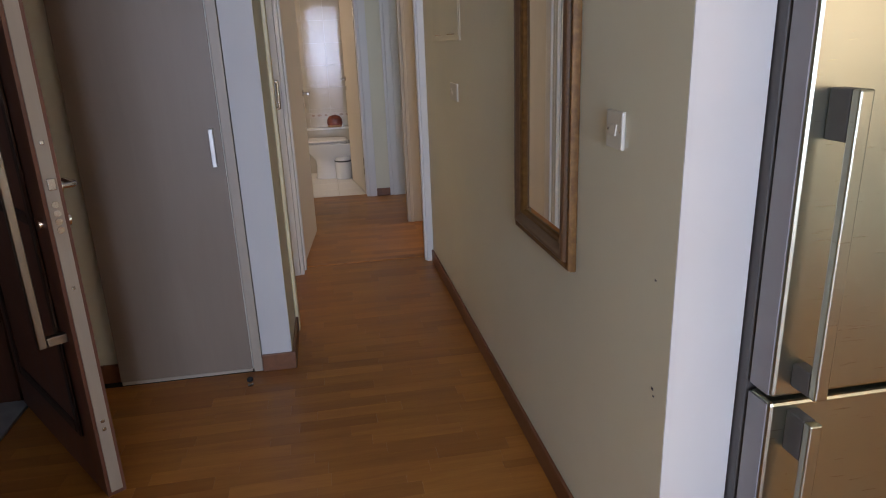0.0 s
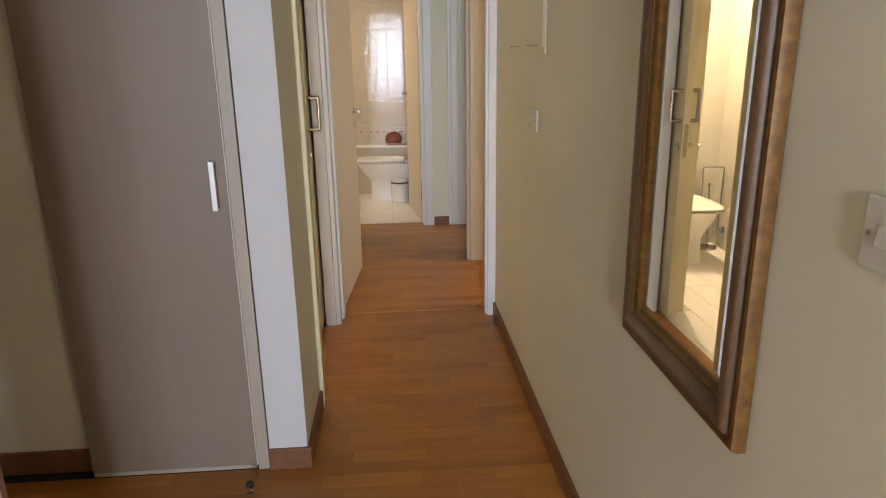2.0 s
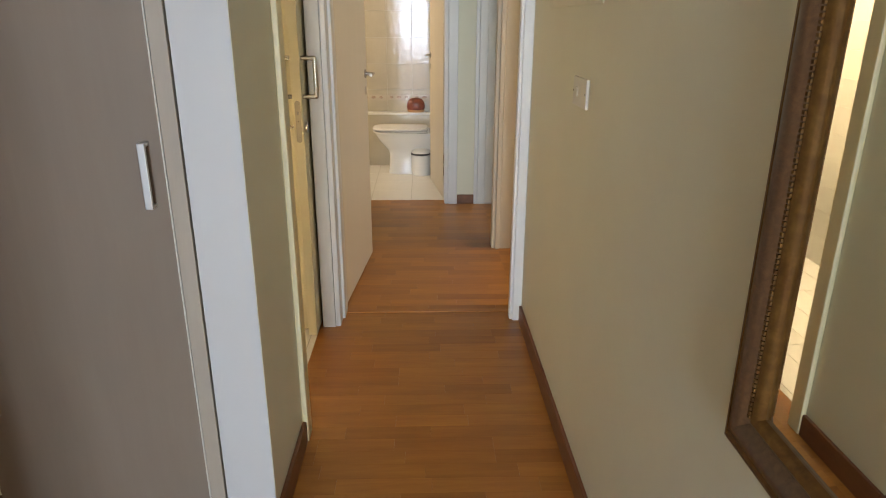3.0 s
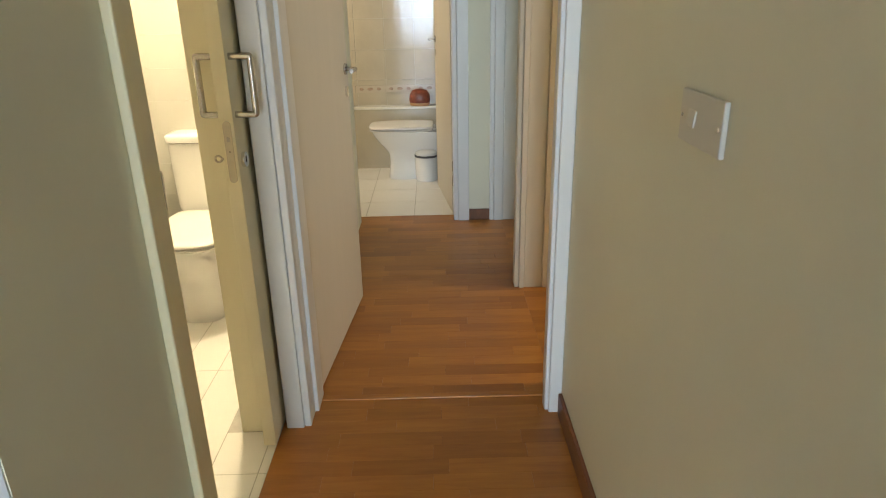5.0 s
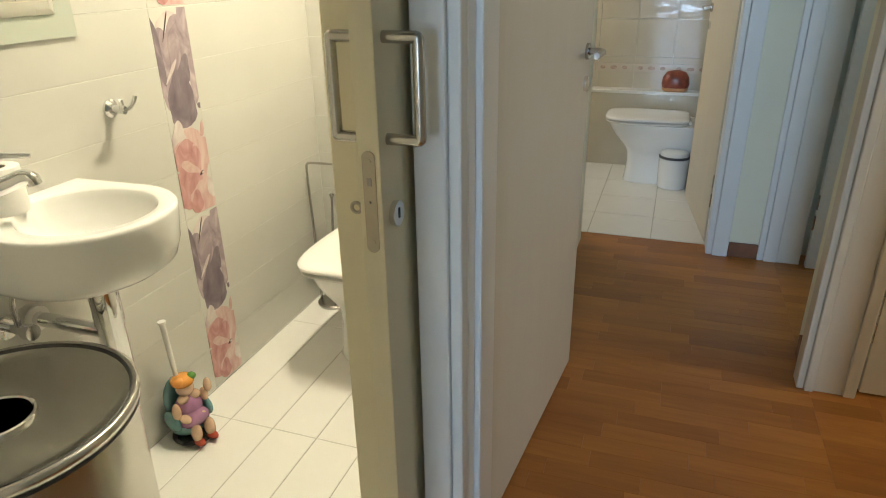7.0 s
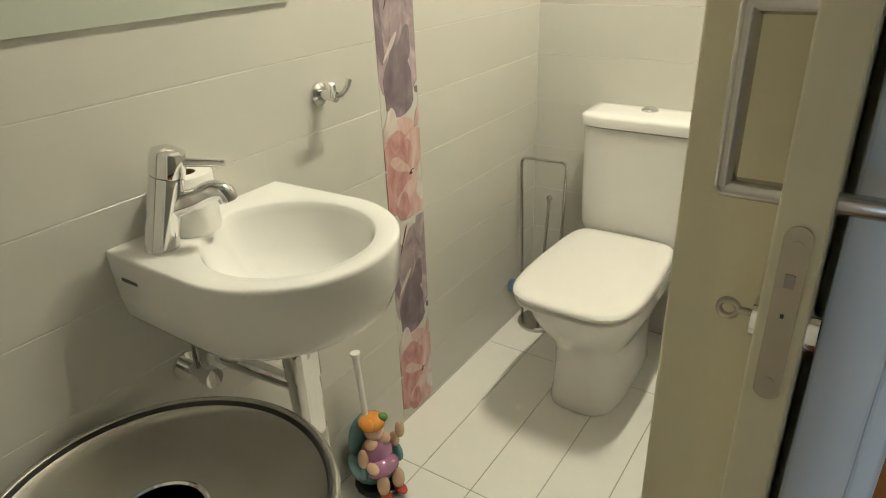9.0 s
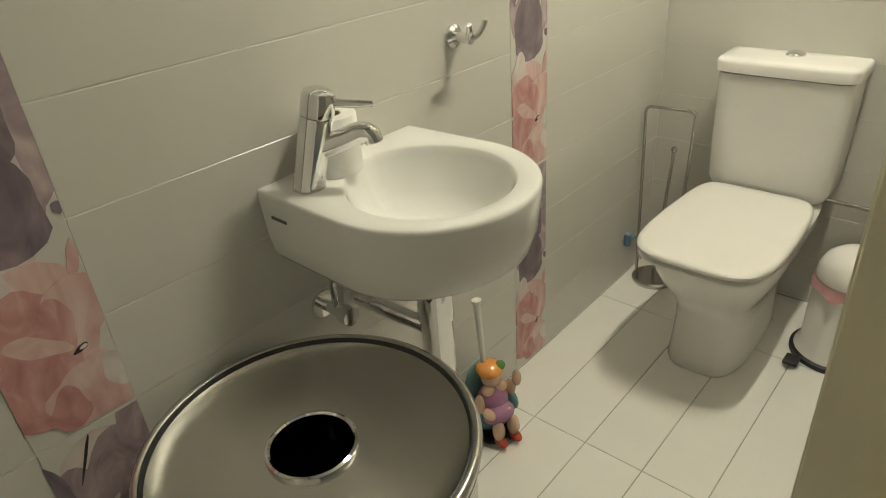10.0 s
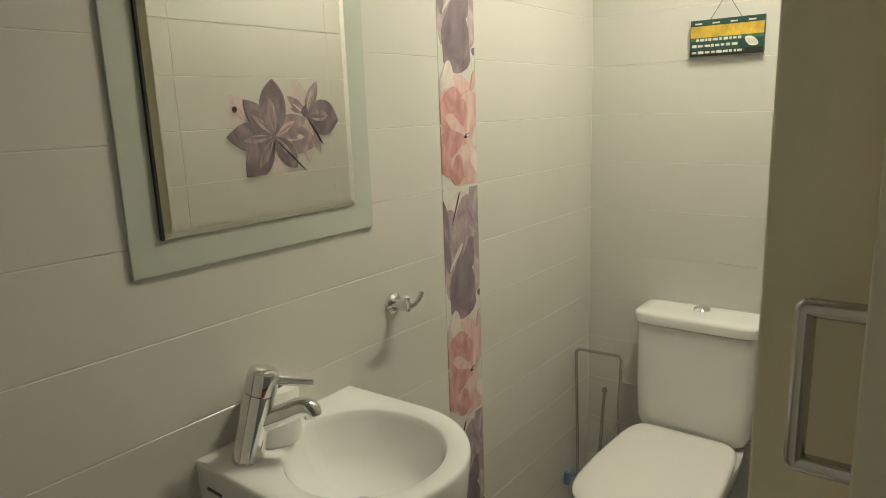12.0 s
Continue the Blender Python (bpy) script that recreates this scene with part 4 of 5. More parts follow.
def pedal_bin():
    x, y = -0.566, 5.365
    p = thing("pedal_bin", (x, y, 0), "small white pedal bin with a pink bag fringe", "bin")
    part("base", lathe(bmesh.new(), [(0.112, 0.0), (0.118, 0.003), (0.118, 0.016), (0.112, 0.02)], x, y, 40), M_RUBBER, p, "black base ring", soft=1)
    part("body", lathe(bmesh.new(), [(0.108, 0.0202), (0.104, 0.03), (0.094, 0.045), (0.092, 0.245), (0.09, 0.25)], x, y, 40), M_SEAT, p, "white painted body", soft=1)
    part("lid", lathe(bmesh.new(), [(0.092, 0.262), (0.093, 0.268), (0.090, 0.295), (0.076, 0.325), (0.05, 0.345), (0.02, 0.353), (0.002, 0.354)], x, y, 40), M_SEAT, p, "white domed lid", soft=1)
    bm = bmesh.new()
    rb = random.Random(9)
    n = 72
    lo, hi = [], []
    for i in range(n):
        a = 2 * math.pi * i / n
        r = 0.100 + 0.004 * math.sin(9 * a) + rb.uniform(-0.002, 0.002)
        lo.append((x + r * math.cos(a), y + r * math.sin(a), 0.232 + 0.008 * math.sin(5 * a + 1) + rb.uniform(-0.004, 0.004)))
        hi.append((x + 0.0935 * math.cos(a), y + 0.0935 * math.sin(a), 0.262))
    loft(bm, [lo, hi, [(x + 0.0915 * math.cos(2 * math.pi * i / n), y + 0.0915 * math.sin(2 * math.pi * i / n), 0.25) for i in range(n)]], True, False, False)
    part("bag", bm, tinted("pink_bag", (0.72, 0.40, 0.42), 0.4, amount=0.15, scale=25), p, "crumpled pink bag edge", soft=1)
    part("pedal", boxes((x - 0.10, x - 0.06, y - 0.15, y - 0.1, 0.014, 0.022), bevel=0.003), M_RUBBER, p, "black pedal")


pedal_bin()


def figurine():
    """A glazed brush holder in the shape of a plump seated doll, one mesh in its glaze colours."""
    glazes = [tinted(n, c, 0.16, amount=0.15, scale=30, coat=0.4) for n, c in (("teal_glaze", (0.16, 0.33, 0.34)), ("flesh_glaze", (0.68, 0.47, 0.32)), ("lilac_glaze", (0.42, 0.20, 0.36)), ("orange_glaze", (0.78, 0.32, 0.05)), ("black_glaze", (0.02, 0.02, 0.02)), ("red_glaze", (0.5, 0.08, 0.04)), ("green_glaze", (0.12, 0.28, 0.06)))]
    bm = bmesh.new()
    turn = Matrix.Rotation(radians(72), 4, "Z") @ Matrix.Diagonal((1.06, 1.06, 0.96, 1))
    base = Matrix.Translation((-1.186, 4.512, 0)) @ turn

    def blob(x, y, z, sx, sy, sz, k, rx=0.0):
        seen = len(bm.faces)
        m = base @ Matrix.Translation((x, y, z)) @ Matrix.Rotation(radians(rx), 4, "X") @ Matrix.Diagonal((sx, sy, sz, 1))
        bmesh.ops.create_uvsphere(bm, u_segments=16, v_segments=10, radius=1.0, matrix=m)
        bm.faces.ensure_lookup_table()
        for f in bm.faces[seen:]:
            f.material_index = k

    blob(0, 0.0, 0.012, 0.062, 0.065, 0.014, 4)
    blob(0, 0.012, 0.055, 0.060, 0.050, 0.042, 0)
    blob(0, 0.048, 0.13, 0.050, 0.020, 0.085, 0)
    blob(-0.052, 0.01, 0.085, 0.016, 0.042, 0.034, 0)
    blob(0.052, 0.01, 0.085, 0.016, 0.042, 0.034, 0)
    blob(0, 0.0, 0.115, 0.042, 0.036, 0.052, 2)
    blob(-0.004, -0.026, 0.088, 0.046, 0.034, 0.030, 2, -14)
    blob(-0.018, -0.008, 0.158, 0.017, 0.016, 0.016, 1)
    blob(0.018, -0.010, 0.158, 0.017, 0.016, 0.016, 1)
    blob(0, 0.004, 0.186, 0.026, 0.026, 0.028, 1)
    blob(0, 0.010, 0.212, 0.034, 0.034, 0.022, 3)
    blob(-0.016, 0.0, 0.216, 0.020, 0.020, 0.017, 3)
    blob(0.022, -0.004, 0.222, 0.014, 0.013, 0.013, 6)
    blob(-0.046, -0.012, 0.125, 0.013, 0.014, 0.034, 1)
    blob(-0.036, -0.036, 0.106, 0.014, 0.022, 0.013, 1)
    blob(0.044, -0.016, 0.145, 0.012, 0.014, 0.024, 1)
    blob(0.052, -0.030, 0.182, 0.012, 0.012, 0.026, 1)
    blob(-0.020, -0.052, 0.050, 0.016, 0.017, 0.034, 1)
    blob(0.022, -0.054, 0.050, 0.016, 0.017, 0.034, 1)
    blob(-0.020, -0.060, 0.018, 0.014, 0.022, 0.011, 5)
    blob(0.022, -0.062, 0.018, 0.014, 0.022, 0.011, 5)
    blob(0.012, -0.045, 0.10, 0.012, 0.006, 0.011, 1)
    bmesh.ops.recalc_face_normals(bm, faces=bm.faces)
    me = bpy.data.meshes.new("ceramic_figurine")
    bm.to_mesh(me)
    bm.free()
    for g in glazes:
        me.materials.append(g)
    for p in me.polygons:
        p.use_smooth = True
    tagged(new("ceramic_figurine", me), "small painted ceramic doll seated on a teal armchair", "figurine")
    br = thing("toilet_brush", (-1.20, 4.52, 0.1), "white-handled brush standing in the ceramic holder", "brush")
    b = bmesh.new()
    tube(b, [(-1.197, 4.514, 0.10), (-1.212, 4.512, 0.22), (-1.222, 4.510, 0.402)], [0.006, 0.0075, 0.009], 12)
    part("handle", b, M_SEAT, br, soft=1)
    b = bmesh.new()
    tube(b, [(-1.222, 4.510, 0.4022), (-1.2224, 4.510, 0.409)], 0.0125, 14)
    part("cap", b, M_SEAT, br, soft=1)


figurine()


def wall_sign():
    x0, x1, z0, z1, y = -1.013, -0.785, 1.598, 1.703, 5.738
    s = thing("hanging_sign", (-0.9, y, 1.65), "small painted wooden sign in green and yellow on a cord", "sign")
    P = [tinted(n, c, 0.5, amount=0.3, scale=40) for n, c in (("sign_green", (0.02, 0.07, 0.055)), ("sign_yellow", (0.62, 0.42, 0.05)), ("sign_black", (0.02, 0.018, 0.015)), ("sign_white", (0.75, 0.74, 0.66)), ("sign_mid_green", (0.06, 0.16, 0.08)))]
    board = part("board", boxes((x0, x1, y - 0.012, y, z0, z1), bevel=0.0015), P[0], s, "dark green board")
    f = y - 0.0121
    part("band", boxes((x0 + 0.002, x1 - 0.002, f - 0.0006, f, 1.652, 1.685)), P[1], board, "yellow painted band")
    part("band", boxes((x0 + 0.002, x1 - 0.002, f - 0.0005, f, 1.642, 1.6518)), P[4], board, "mid-green painted band")
    part("band", boxes((x0 + 0.002, x1 - 0.002, f - 0.0005, f, z0 + 0.002, 1.615)), P[2], board, "black painted band")
    rb = random.Random(3)
    for z, a, b in ((1.645, x0 + 0.02, x0 + 0.16), (1.628, x0 + 0.008, x0 + 0.15), (1.609, x0 + 0.008, x0 + 0.17)):
        x = a
        while x < b:
            w = rb.uniform(0.006, 0.018)
            h = rb.uniform(0.0028, 0.0042)
            part("writing", boxes((x, min(x + w, b), f - 0.0012, f - 0.0007, z - h, z + h)), P[3], board, "")
            x += w + rb.uniform(0.003, 0.006)
    for k in range(4):
        x = x0 + 0.015 + 0.055 * k
        part("brush_stroke", boxes((x, x + 0.022, f - 0.0011, f - 0.0006, 1.690, 1.694)), P[3], board)
    b = bmesh.new()
    loft(b, [superellipse(-0.822, 0, 0.022, 0.012, 0, 1.5, 2.0, 20), superellipse(-0.822, 0, 0.022, 0.012, 0.0012, 1.5, 2.0, 20)])
    bmesh.ops.transform(b, matrix=Matrix.Translation((0, f - 0.0022, 1.632)) @ Matrix.Translation((-0.822, 0, 0)) @ Matrix.Rotation(radians(28), 4, "Y") @ Matrix.Translation((0.822, 0, 0)) @ Matrix(((1, 0, 0, 0), (0, 0, 1, 0), (0, 1, 0, 0), (0, 0, 0, 1))), verts=b.verts)
    part("painted_shape", b, P[3], board, "pale painted shape")
    for xa in (x0 + 0.06, x1 - 0.07):
        b = bmesh.new()
        tube(b, [(xa, y - 0.006, z1 - 0.001), (-0.905, y - 0.003, 1.775)], 0.0011, 6)
        part("cord", b, M_SIDE, s)
    b = bmesh.new()
    tube(b, [(-0.905, 5.7435, 1.776), (-0.905, 5.728, 1.776)], 0.003, 8)
    part("nail", b, M_STEEL, s)
    s.location = (-0.846, 5.593, 1.641)
    s.scale.x = 0.912


wall_sign()

M_BULB = Mat("lit_bulb", (0.9, 0.85, 0.7), 0.3)
M_BULB.b.inputs["Emission Color"].default_value = (1.0, 0.88, 0.62, 1)
M_BULB.b.inputs["Emission Strength"].default_value = 160
M_BULB = M_BULB.m
lamp_fix = thing("ceiling_spot_lamp", (BULB_X, 5.0, H), "steel ceiling bar with three small spots", "ceiling lamp")
part("bar", boxes((BULB_X - 0.03, BULB_X + 0.03, 4.78, 5.22, H - 0.03, H - 0.0005), bevel=0.006), M_STEEL, lamp_fix)
for y in BULB_Y:
    part("shade", lathe(bmesh.new(), [(0.012, H - 0.031), (0.018, H - 0.07), (0.034, H - 0.10), (0.036, H - 0.12), (0.033, H - 0.12), (0.030, H - 0.10), (0.014, H - 0.071)], BULB_X, y, 24, True, False), M_STEEL, lamp_fix, soft=1)
    part("bulb", lathe(bmesh.new(), [(0.026, H - 0.096), (0.0285, H - 0.099), (0.026, H - 0.102), (0.002, H - 0.103)], BULB_X, y, 24), M_BULB, lamp_fix, "lit glass face of the bulb")


# ---- bathroom ----
toilet("toilet", "white ceramic bathroom toilet with closed lid", -0.42, 0.17, pose(0.595, 7.68, 0, 0, 0, -90))
structure("bath_ledge", boxes((-1.45, 0.612, 7.985, 8.088, 0.0, 0.513)), M_BTILE, "cream tiled ledge along the bathroom wall", "ledge")
structure("ledge_top", boxes((-1.45, 0.612, 7.975, 8.089, 0.514, 0.536), bevel=0.004), M_FTILE, "white ledge top", "ledge")
frieze = thing("tile_frieze", (-0.4, 8.088, 0.68), "pale border tiles with small pink motifs above the ledge", "tile border", kind="structure")
M_FRIEZE = tinted("frieze_tile", (0.62, 0.55, 0.46), 0.1, amount=0.05)
M_MOTIF = tinted("frieze_motif", (0.50, 0.37, 0.29), 0.2, amount=0.3, scale=40)
for k in range(8):
    x0 = -1.44 + 0.256 * k
    tile = part("border_tile", boxes((x0, x0 + 0.253, 8.084, 8.0915, 0.645, 0.705), bevel=0.001), M_FRIEZE, frieze)
    for dx, w in ((0.05, 0.018), (0.125, 0.026), (0.20, 0.018)):
        b = bmesh.new()
        bmesh.ops.create_uvsphere(b, u_segments=12, v_segments=6, radius=1.0, matrix=Matrix.Translation((x0 + dx, 8.084, 0.675)) @ Matrix.Diagonal((w, 0.002, 0.013, 1)))
        part("motif", b, M_MOTIF, tile)
M_CRAB = tinted("red_brown_glaze", (0.24, 0.06, 0.035), 0.3, amount=0.4, scale=30)
crab = thing("ornament", (0.135, 8.03, 0.55), "red-brown rounded ornament on the bathroom ledge", "ornament")
part("shell", loft(bmesh.new(), [superellipse(0.135, 8.03, 0.085, 0.055, 0.575, 2.4, 2.4, 32), superellipse(0.135, 8.03, 0.092, 0.06, 0.60, 2.4, 2.4, 32), superellipse(0.135, 8.03, 0.085, 0.056, 0.645, 2.4, 2.4, 32), superellipse(0.135, 8.03, 0.062, 0.042, 0.678, 2.4, 2.4, 32), superellipse(0.135, 8.03, 0.02, 0.015, 0.69, 2.2, 2.2, 32)]), M_CRAB, crab, soft=60)
part("lip", loft(bmesh.new(), [superellipse(0.135, 8.028, 0.075, 0.055, 0.5505, 2.4, 2.4, 32), superellipse(0.135, 8.028, 0.088, 0.062, 0.562, 2.4, 2.4, 32), superellipse(0.135, 8.028, 0.085, 0.06, 0.5745, 2.4, 2.4, 32)]), tinted("tan_glaze", (0.55, 0.30, 0.14), 0.35, amount=0.2), crab, "tan lower lip", soft=60)
crab.location.z -= 0.014
bbin = thing("bathroom_bin", (0.185, 7.56, 0), "small white bin with a dark band behind the toilet foot", "bin")
part("body", lathe(bmesh.new(), [(0.085, 0.0), (0.09, 0.004), (0.095, 0.19), (0.09, 0.195)], 0.185, 7.56, 32), M_SEAT, bbin, soft=1)
part("band", lathe(bmesh.new(), [(0.092, 0.1955), (0.097, 0.198), (0.097, 0.21), (0.09, 0.212)], 0.185, 7.56, 32), M_SIDE, bbin, "dark band", soft=1)
part("lid", lathe(bmesh.new(), [(0.09, 0.2125), (0.088, 0.235), (0.06, 0.252), (0.004, 0.256)], 0.185, 7.56, 32), M_SEAT, bbin, soft=1)

# ---- pieces: parquet, tiles ----
bevel_cache = {}


def piece_mesh(name, sx, sy, sz, bevel, mat):
    key = (name, round(sx, 3), round(sy, 3), round(sz, 3))
    if key not in bevel_cache:
        bm = box(bmesh.new(), -sx / 2, sx / 2, -sy / 2, sy / 2, -sz / 2, sz / 2)
        if bevel:
            bmesh.ops.bevel(bm, geom=list(bm.edges), offset=bevel, segments=1, affect="EDGES")
        me = bpy.data.meshes.new(name)
        bm.to_mesh(me)
        bm.free()
        me.materials.append(mat)
        bevel_cache[key] = me
    return bevel_cache[key]


def piece(name, parent, cx, cy, cz, sx, sy, sz, bevel, mat):
    ob = new(name, piece_mesh(name, sx, sy, sz, bevel, mat))
    ob.parent = parent
    base = root_place(parent)
    ob.location = (cx - base[0], cy - base[1], cz - base[2])
    return ob


rng = random.Random(4)
W = 0.0725
far = bmesh.new()
GAP = 0.0004


def plank_rows(x0, x1, ya, yb, near):
    y = ya
    k = 0
    while y < yb - 0.01:
        w = min(W, yb - y)
        x = x0 - rng.choice((0.0, 0.11, 0.22, 0.33, 0.4))
        while x < x1 - 0.005:
            length = rng.choice((0.27, 0.31, 0.35, 0.40))
            if x + length < x0 + 0.04:
                x = min(x + length, x0)
                continue
            if x1 - (x + length) < 0.06:
                length = x1 - x
            a, b = max(x, x0), min(x + length, x1)
            if b - a > 0.03:
                a2, b2 = a + GAP / 2, b - GAP / 2
                if near:
                    piece("parquet_strip", floor, (a2 + b2) / 2, y + w / 2, -0.006, b2 - a2, w - GAP, 0.012, 0.0003, M_FLOOR)
                else:
                    box(far, a2, b2, y + GAP / 2, y + w - GAP / 2, -0.012, 0.0)
            x += length
        y += w
        k += 1


plank_rows(-0.30, 0.69, 2.87, 6.60, True)
plank_rows(-1.36, 0.69, 1.93, 2.87, True)
plank_rows(-1.36, 0.69, 1.09, 1.93, False)
plank_rows(-1.40, 3.2, -4.05, 1.09, False)
plank_rows(0.69, 3.3, 4.3, 6.6, False)
far_planks = part("parquet_rest", far, M_FLOOR, floor)
tagged(far_planks, kind="stuff")

# toilet floor tiles
TX, TY = 0.159, 0.636
for i in range(-1, 6):
    for j in range(-2, 2):
        x0, x1 = -1.125 + TX * i, -1.125 + TX * (i + 1)
        y0, y1 = 4.617 + TY * j, 4.617 + TY * (j + 1)
        x0, x1, y0, y1 = max(x0, -1.276), min(x1, -0.30), max(y0, 3.38), min(y1, 5.60)
        if x1 - x0 > 0.02 and y1 - y0 > 0.02:
            if x1 > -0.445:
                y0, y1 = max(y0, 3.42), min(y1, 4.20)
                if y1 - y0 < 0.02:
                    continue
            piece("floor_tile", toilet_floor, (x0 + x1) / 2, (y0 + y1) / 2, -0.004, x1 - x0 - 0.003, y1 - y0 - 0.003, 0.008, 0.0008, M_FTILE)
for i in range(-5, 3):
    for j in range(5):
        x0, x1 = 0.103 + 0.333 * i, 0.103 + 0.333 * (i + 1)
        y0, y1 = 6.605 + 0.333 * j, 6.605 + 0.333 * (j + 1)
        x0, x1, y1 = max(x0, -1.45), min(x1, 0.62), min(y1, 8.1)
        if x1 - x0 > 0.02 and y1 - y0 > 0.02:
            piece("floor_tile", bath_floor, (x0 + x1) / 2, (y0 + y1) / 2, -0.004, x1 - x0 - 0.004, y1 - y0 - 0.004, 0.008, 0.0008, M_FTILE)

# toilet wall tiles: rows of long low tiles
RZ = 0.1575
Z0 = 1.265 - 8 * RZ
wall_by_name = {o.name: o for o in bpy.data.objects}


def wall_rows(wall, axis, face, out, a_list, skip=()):
    for r in range(0, 18):
        z0, z1 = max(0.0, Z0 + RZ * r), min(H, Z0 + RZ * (r + 1))
        if z1 - z0 < 0.02:
            continue
        for a, b in a_list:
            jit = rng.uniform(0, 0.0004)
            t = 0.008
            c = face + out * (0.0011 - t / 2 - jit)
            if axis == "x":
                piece("wall_tile", wall, c, (a + b) / 2, (z0 + z1) / 2, t, b - a - 0.0014, z1 - z0 - 0.0018, 0.0007, M_TILE)
            else:
                piece("wall_tile", wall, (a + b) / 2, c, (z0 + z1) / 2, b - a - 0.0014, t, z1 - z0 - 0.0018, 0.0007, M_TILE)


sink_wall = wall_by_name["wall_toilet_sink"]
STRIPS = ((3.578, 3.728), (4.744, 4.897))
wall_rows(sink_wall, "x", -1.2761, 1, [(3.365, 3.578), (3.728, 4.744), (4.897, 5.599)])
for s0, s1 in STRIPS:
    for k in range(-1, 4):
        z0, z1 = 0.635 + 0.63 * (k - 1), 0.635 + 0.63 * k
        z0, z1 = max(0.0, z0), min(H, z1)
        if z1 - z0 > 0.02:
            piece("border_tile", sink_wall, -1.2791, (s0 + s1) / 2, (z0 + z1) / 2, 0.0082, s1 - s0 - 0.0014, z1 - z0 - 0.0016, 0.0007, M_TILE)
back_wall = wall_by_name["wall_toilet_back"]
wall_rows(back_wall, "y", 5.6011, -1, [(-1.275, -0.4415)])
part_wall = wall_by_name["wall_toilet_partition"]
wall_rows(part_wall, "x", -0.44, -1, [(4.22, 4.55), (4.55, 5.15), (5.15, 5.599)])
near_wall = wall_by_name["wall_stub"]
wall_rows(near_wall, "y", 3.36, 1, [(-1.275, -0.86), (-0.86, -0.462)])
# bathroom tiles on its far wall and sides
bath_wall = wall_by_name["wall_bath"]
for r in range(10):
    for c in range(-7, 3):
        x0, x1 = max(-1.45, 0.10 + 0.25 * c), min(0.62, 0.10 + 0.25 * (c + 1))
        z0, z1 = 0.25 * r, min(H, 0.25 * (r + 1))
        if x1 - x0 > 0.02:
            piece("wall_tile", bath_wall, (x0 + x1) / 2, 8.096, (z0 + z1) / 2, x1 - x0 - 0.003, 0.008, z1 - z0 - 0.003, 0.001, M_BTILE)
    for j in range(6):
        y0, y1 = 6.60 + 0.25 * j, min(8.09, 6.60 + 0.25 * (j + 1))
        z0, z1 = 0.25 * r, min(H, 0.25 * (r + 1))
        piece("wall_tile", bath_wall, 0.616, (y0 + y1) / 2, (z0 + z1) / 2, 0.008, y1 - y0 - 0.003, z1 - z0 - 0.003, 0.001, M_BTILE)


# ---- printed flowers on the border tiles ----
def petal_outline(u, v, angle, length, width, n=22, belly=0.55):
    """A teardrop petal from its foot at (u, v), v upwards."""
    a = radians(angle)
    pts = []
    for k in range(n):
        t = 2 * math.pi * k / n
        s = (1 - math.cos(t)) / 2
        w = math.sin(t) * width / 2 * (0.45 + (0.5 if belly < 0 else 0.0) + belly * s) * (1 + 0.10 * math.sin(5 * t + angle))
        pts.append((u + math.cos(a) * length * s - math.sin(a) * w, v + math.sin(a) * length * s + math.cos(a) * w))
    return pts


def ovate_outline(u, v, angle, length, width, n=26, tip=1.25):
    """A broad petal with a pointed tip, its foot at (u, v)."""
    a = radians(angle)
    side = []
    for k in range(n // 2 + 1):
        q = k / (n // 2)
        w = width / 2 * math.sin(math.pi * q ** 1.1) ** 0.8 * (1 - 0.18 * q ** tip) * (1 + 0.05 * math.sin(9 * q + angle))
        side.append((length * q, w))
    pts = side + [(p, -w * (0.94 + 0.08 * math.sin(angle))) for p, w in side[-2:0:-1]]
    return [(u + math.cos(a) * p - math.sin(a) * w, v + math.sin(a) * p + math.cos(a) * w) for p, w in pts]


def clipped(poly, u0, u1, v0, v1):
    for axis, limit, keep in ((0, u0, 1), (0, u1, -1), (1, v0, 1), (1, v1, -1)):
        out = []
        for p, q in zip(poly, poly[1:] + poly[:1]):
            ip, iq = (p[axis] - limit) * keep >= 0, (q[axis] - limit) * keep >= 0
            if ip:
                out.append(p)
            if ip != iq:
                t = (limit - p[axis]) / (q[axis] - p[axis])
                out.append((p[0] + (q[0] - p[0]) * t, p[1] + (q[1] - p[1]) * t))
        poly = out
        if len(poly) < 3:
            return []
    return poly


def glaze(name, a, b, c, scale):
    m = Mat(name, a, 0.18)
    n1 = m.noise(scale, 5, (1, 1, 0.5), False, 1.2)
    m.color(m.ramp(n1, (0.3, a), (0.52, b), (0.72, c)))
    m.rough(n1, 0.12, 0.24)
    return m.m


G_DARK = glaze("dark_violet_print", (0.15, 0.115, 0.14), (0.23, 0.18, 0.21), (0.34, 0.27, 0.30), 16)
G_MAUVE = glaze("mauve_print", (0.24, 0.185, 0.215), (0.38, 0.30, 0.325), (0.55, 0.45, 0.46), 20)
G_PALE = glaze("pale_lilac_print", (0.52, 0.42, 0.44), (0.66, 0.57, 0.55), (0.76, 0.70, 0.66), 16)
G_PINK = glaze("pink_print", (0.42, 0.195, 0.19), (0.55, 0.295, 0.28), (0.68, 0.45, 0.425), 20)
G_ROSE = glaze("pale_rose_print", (0.56, 0.335, 0.315), (0.66, 0.455, 0.43), (0.74, 0.59, 0.56), 18)
G_STEM = glaze("dark_stem_print", (0.03, 0.022, 0.025), (0.05, 0.04, 0.04), (0.08, 0.06, 0.06), 30)


